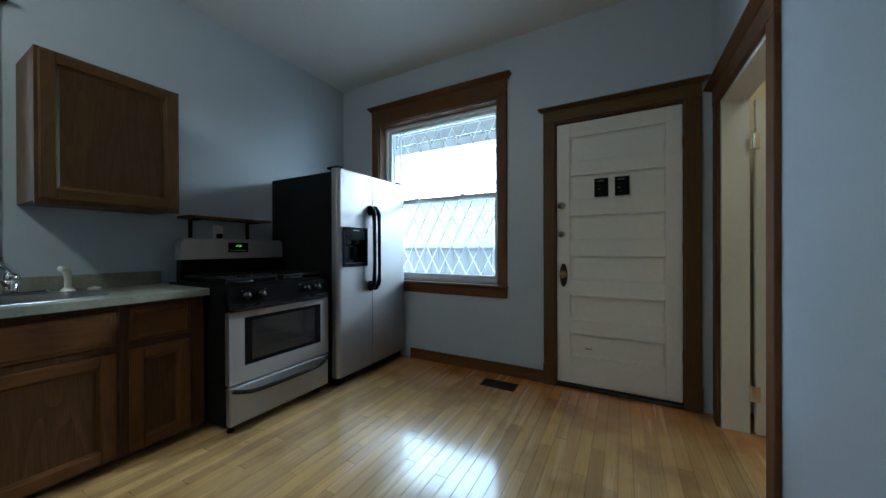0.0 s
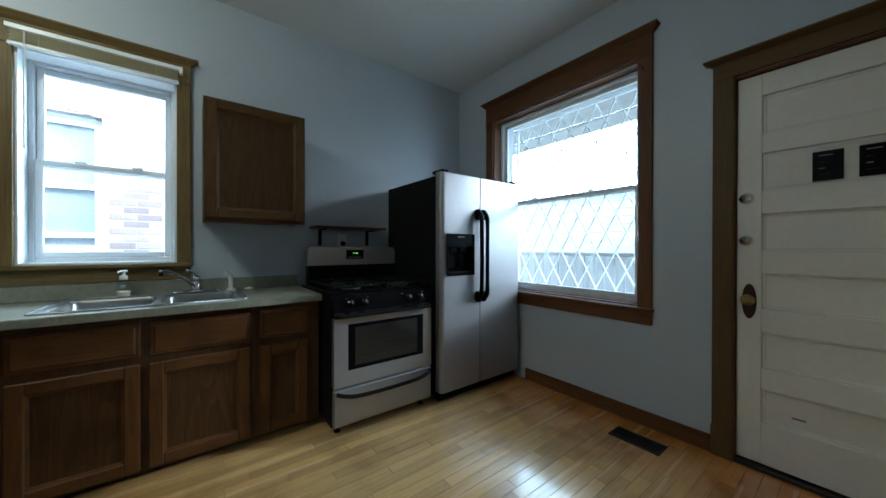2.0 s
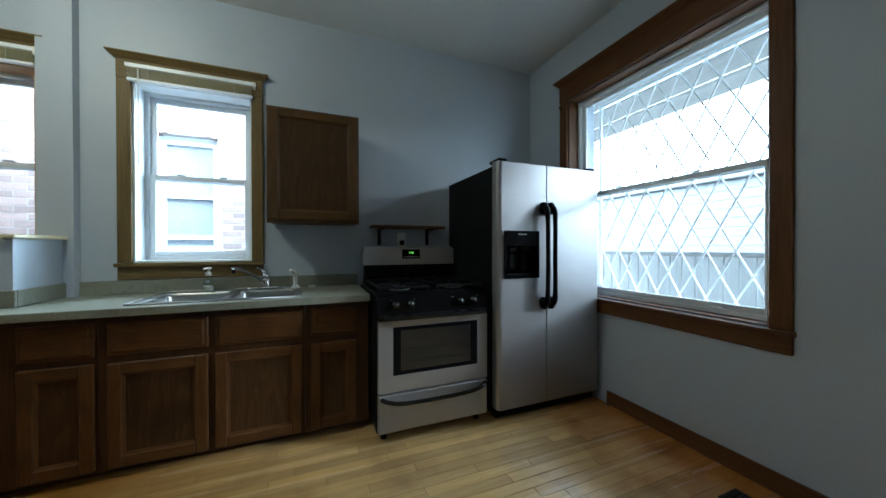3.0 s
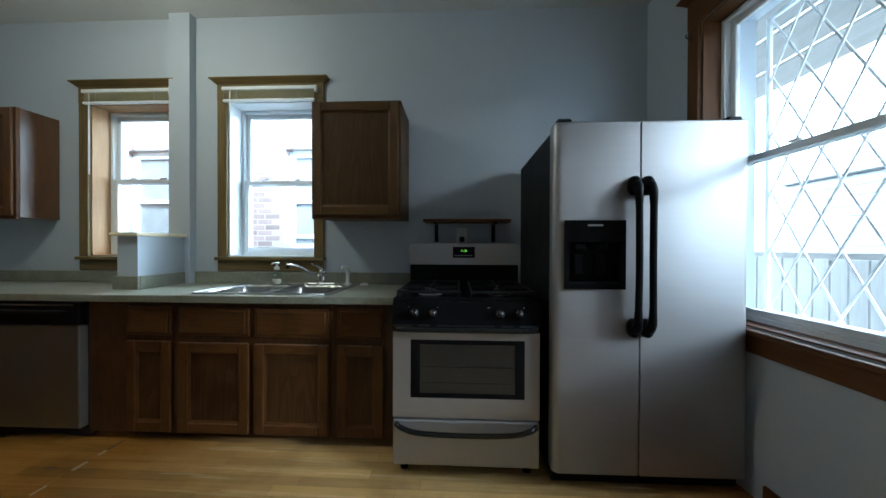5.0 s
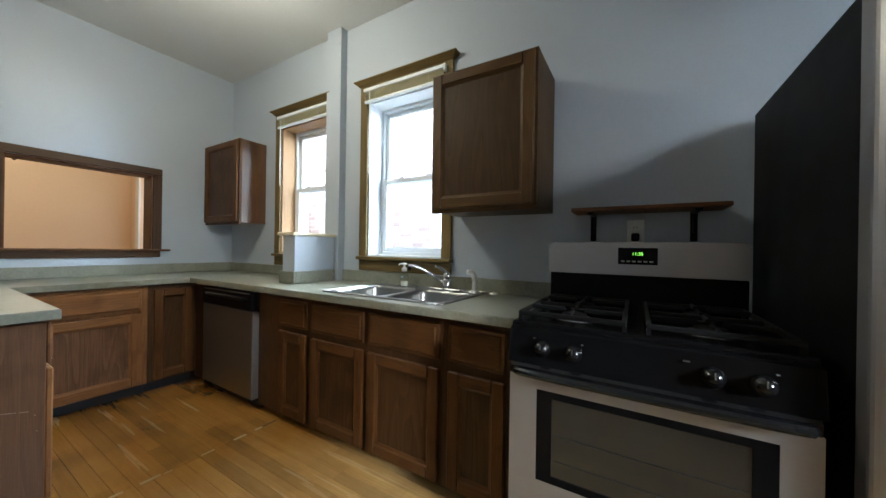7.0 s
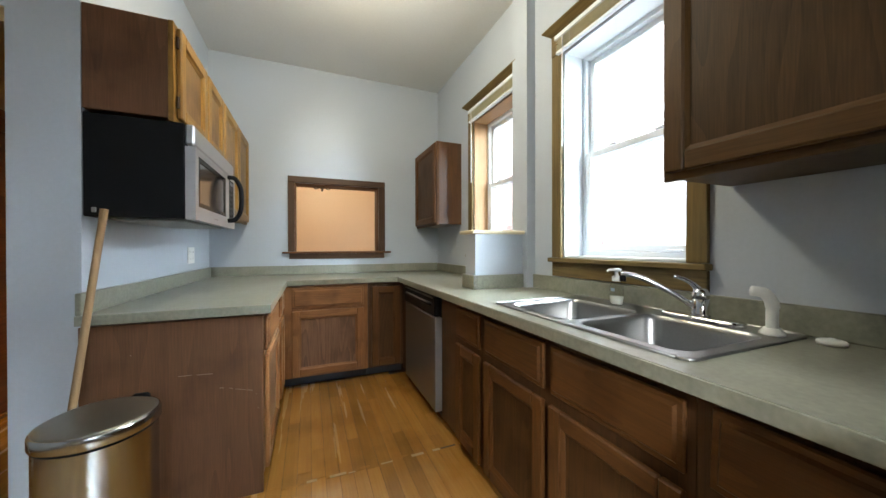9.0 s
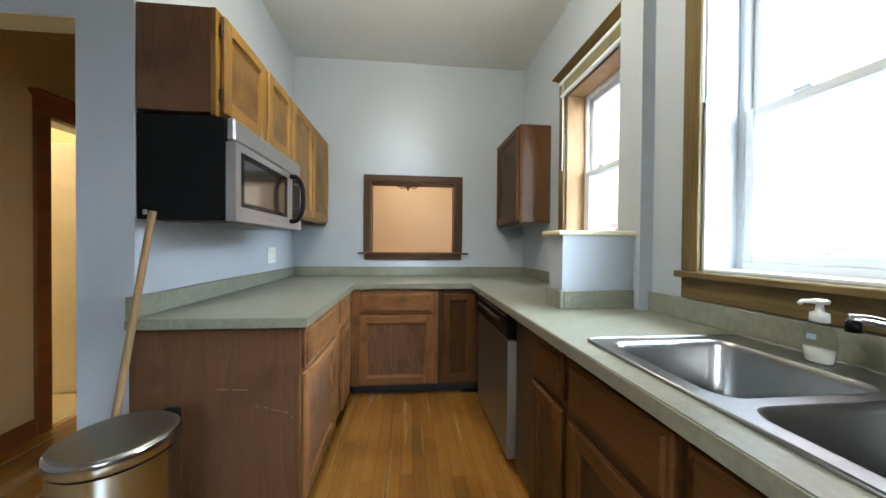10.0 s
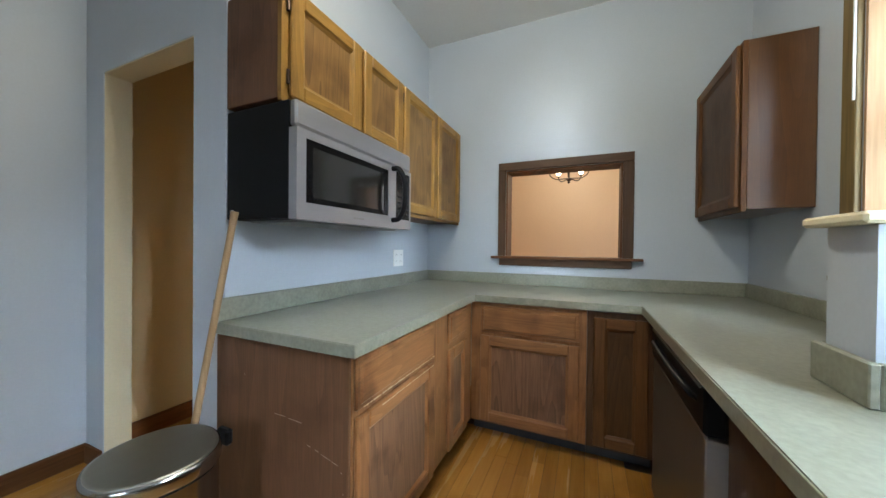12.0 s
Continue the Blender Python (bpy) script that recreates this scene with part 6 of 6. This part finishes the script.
gt = thing("security_gate", (-1.475, 3.31, 0.78), "pale folding lattice security gate outside the window", "gate")
for x0 in (BWIN[0] + 0.02, BWIN[1] - 0.05):
    part("upright", new_box(x0, x0 + 0.025, 3.295, 3.315, 0.80, 2.44, c=0.003), GATE, gt)
for z in (0.80, 2.42):
    part("track", new_box(BWIN[0] + 0.046, BWIN[1] - 0.051, 3.295, 3.315, z, z + 0.022, c=0.003), GATE, gt)
GX0, GX1, GZ0, GZ1 = BWIN[0] + 0.045, BWIN[1] - 0.05, 0.82, 2.42
for s in (1, -1):
    for k in range(-6, 14):
        # a bar of slope 2 clipped to the opening
        xa = GX0 + k * 0.165
        pts = []
        for z in (GZ0, GZ1):
            pts.append((xa + s * (z - GZ0) / 1.9 if s > 0 else xa + (GZ1 - z) / 1.9, z))
        (ax, az), (bx, bz) = pts
        lo, hi = 0.0, 1.0
        dx = bx - ax
        for lim, sign in ((GX0, 1), (GX1, -1)):
            fa_, fb_ = sign * (ax - lim), sign * (bx - lim)
            if fa_ < 0 and fb_ < 0:
                lo, hi = 1, 0
            elif fa_ < 0:
                lo = max(lo, fa_ / (fa_ - fb_))
            elif fb_ < 0:
                hi = min(hi, fa_ / (fa_ - fb_))
        if hi - lo < 0.02:
            continue
        p, q = Vector((ax + dx * lo, 0, az + (bz - az) * lo)), Vector((ax + dx * hi, 0, az + (bz - az) * hi))
        t = (q - p).normalized()
        w = Vector((t.z, 0, -t.x)) * 0.005
        y = 3.296 if s > 0 else 3.306
        ring = lambda yy: [(v.x, yy, v.z) for v in (p - w, p + w, q + w, q - w)]
        part("bar", prism(bmesh.new(), ring(y), ring(y + 0.006)), GATE, gt)

# ---- floor strips ----
PW = 0.066
SEAM = -0.41
PM = {}
rng = random.Random(4)
rest = bmesh.new()
count = 0
x = -2.36
while x < XR - 0.01:
    w = min(PW, XR - x)
    y = (-1.67 if x < -1.0 else YP) - rng.random() * 0.4
    y0_lim = -1.67 if x < -1.0 else YP
    if x < -2.0:
        y0_lim = -1.6
    while y < YB - 0.001:
        ln = rng.choice((0.45, 0.6, 0.75, 0.9, 1.1))
        a, b = max(y, y0_lim), min(y + ln, YB)
        y += ln
        if -2.4 < x < -0.6 and a < SEAM - 0.02 and b > SEAM + 0.02:
            # an old repair: the strips all end on one ragged line
            b = SEAM + rng.uniform(-0.02, 0.02)
            y = b
        if b - a < 0.03:
            continue
        near = (-1.95 < x < 0.2 and b > -1.6 and count < 300)
        if near and w == PW:
            key = round(b - a, 3)
            if key not in PM:
                PM[key] = mesh_of("plank", new_box(0.0005, PW - 0.0006, 0.0005, key - 0.0005, -0.006, 0.0, c=0.0008), PLANK)
            ob = new("plank", PM[key])
            ob.parent = floor
            ob.location = (x, a, rng.uniform(-0.0005, 0.0))
            count += 1
        else:
            dz = rng.uniform(-0.0005, 0.0)
            box(rest, x + 0.0006, x + w - 0.0006, a + 0.0006, b - 0.0006, -0.006 + dz, dz)
    x += PW
# pale filler along the old repair
sx = -1.98
while sx < -1.16:
    ln = rng.uniform(0.03, 0.08)
    sy = SEAM + rng.uniform(-0.02, 0.012)
    part("filler", new_box(sx, sx + ln, sy, sy + rng.uniform(0.008, 0.022), -0.004, 0.0007, c=0.0005), FILLER if rng.random() < 0.7 else PLANK, floor, "pale filler in an old floor repair")
    sx += ln + rng.uniform(0.01, 0.06)
part("gap", new_box(-2.075, -1.985, SEAM - 0.006, SEAM + 0.004, -0.004, 0.0006), SUBFLOOR, floor, "dark gap at a plank end")
tagged(part("planks", rest, PLANK_REST, floor), kind="stuff")
structure("floor_pantry", new_box(XR + 0.001, 2.2, 1.4, 3.1, -0.005, 0.004), PLANK_REST, "orange-brown wooden floor of the side room")
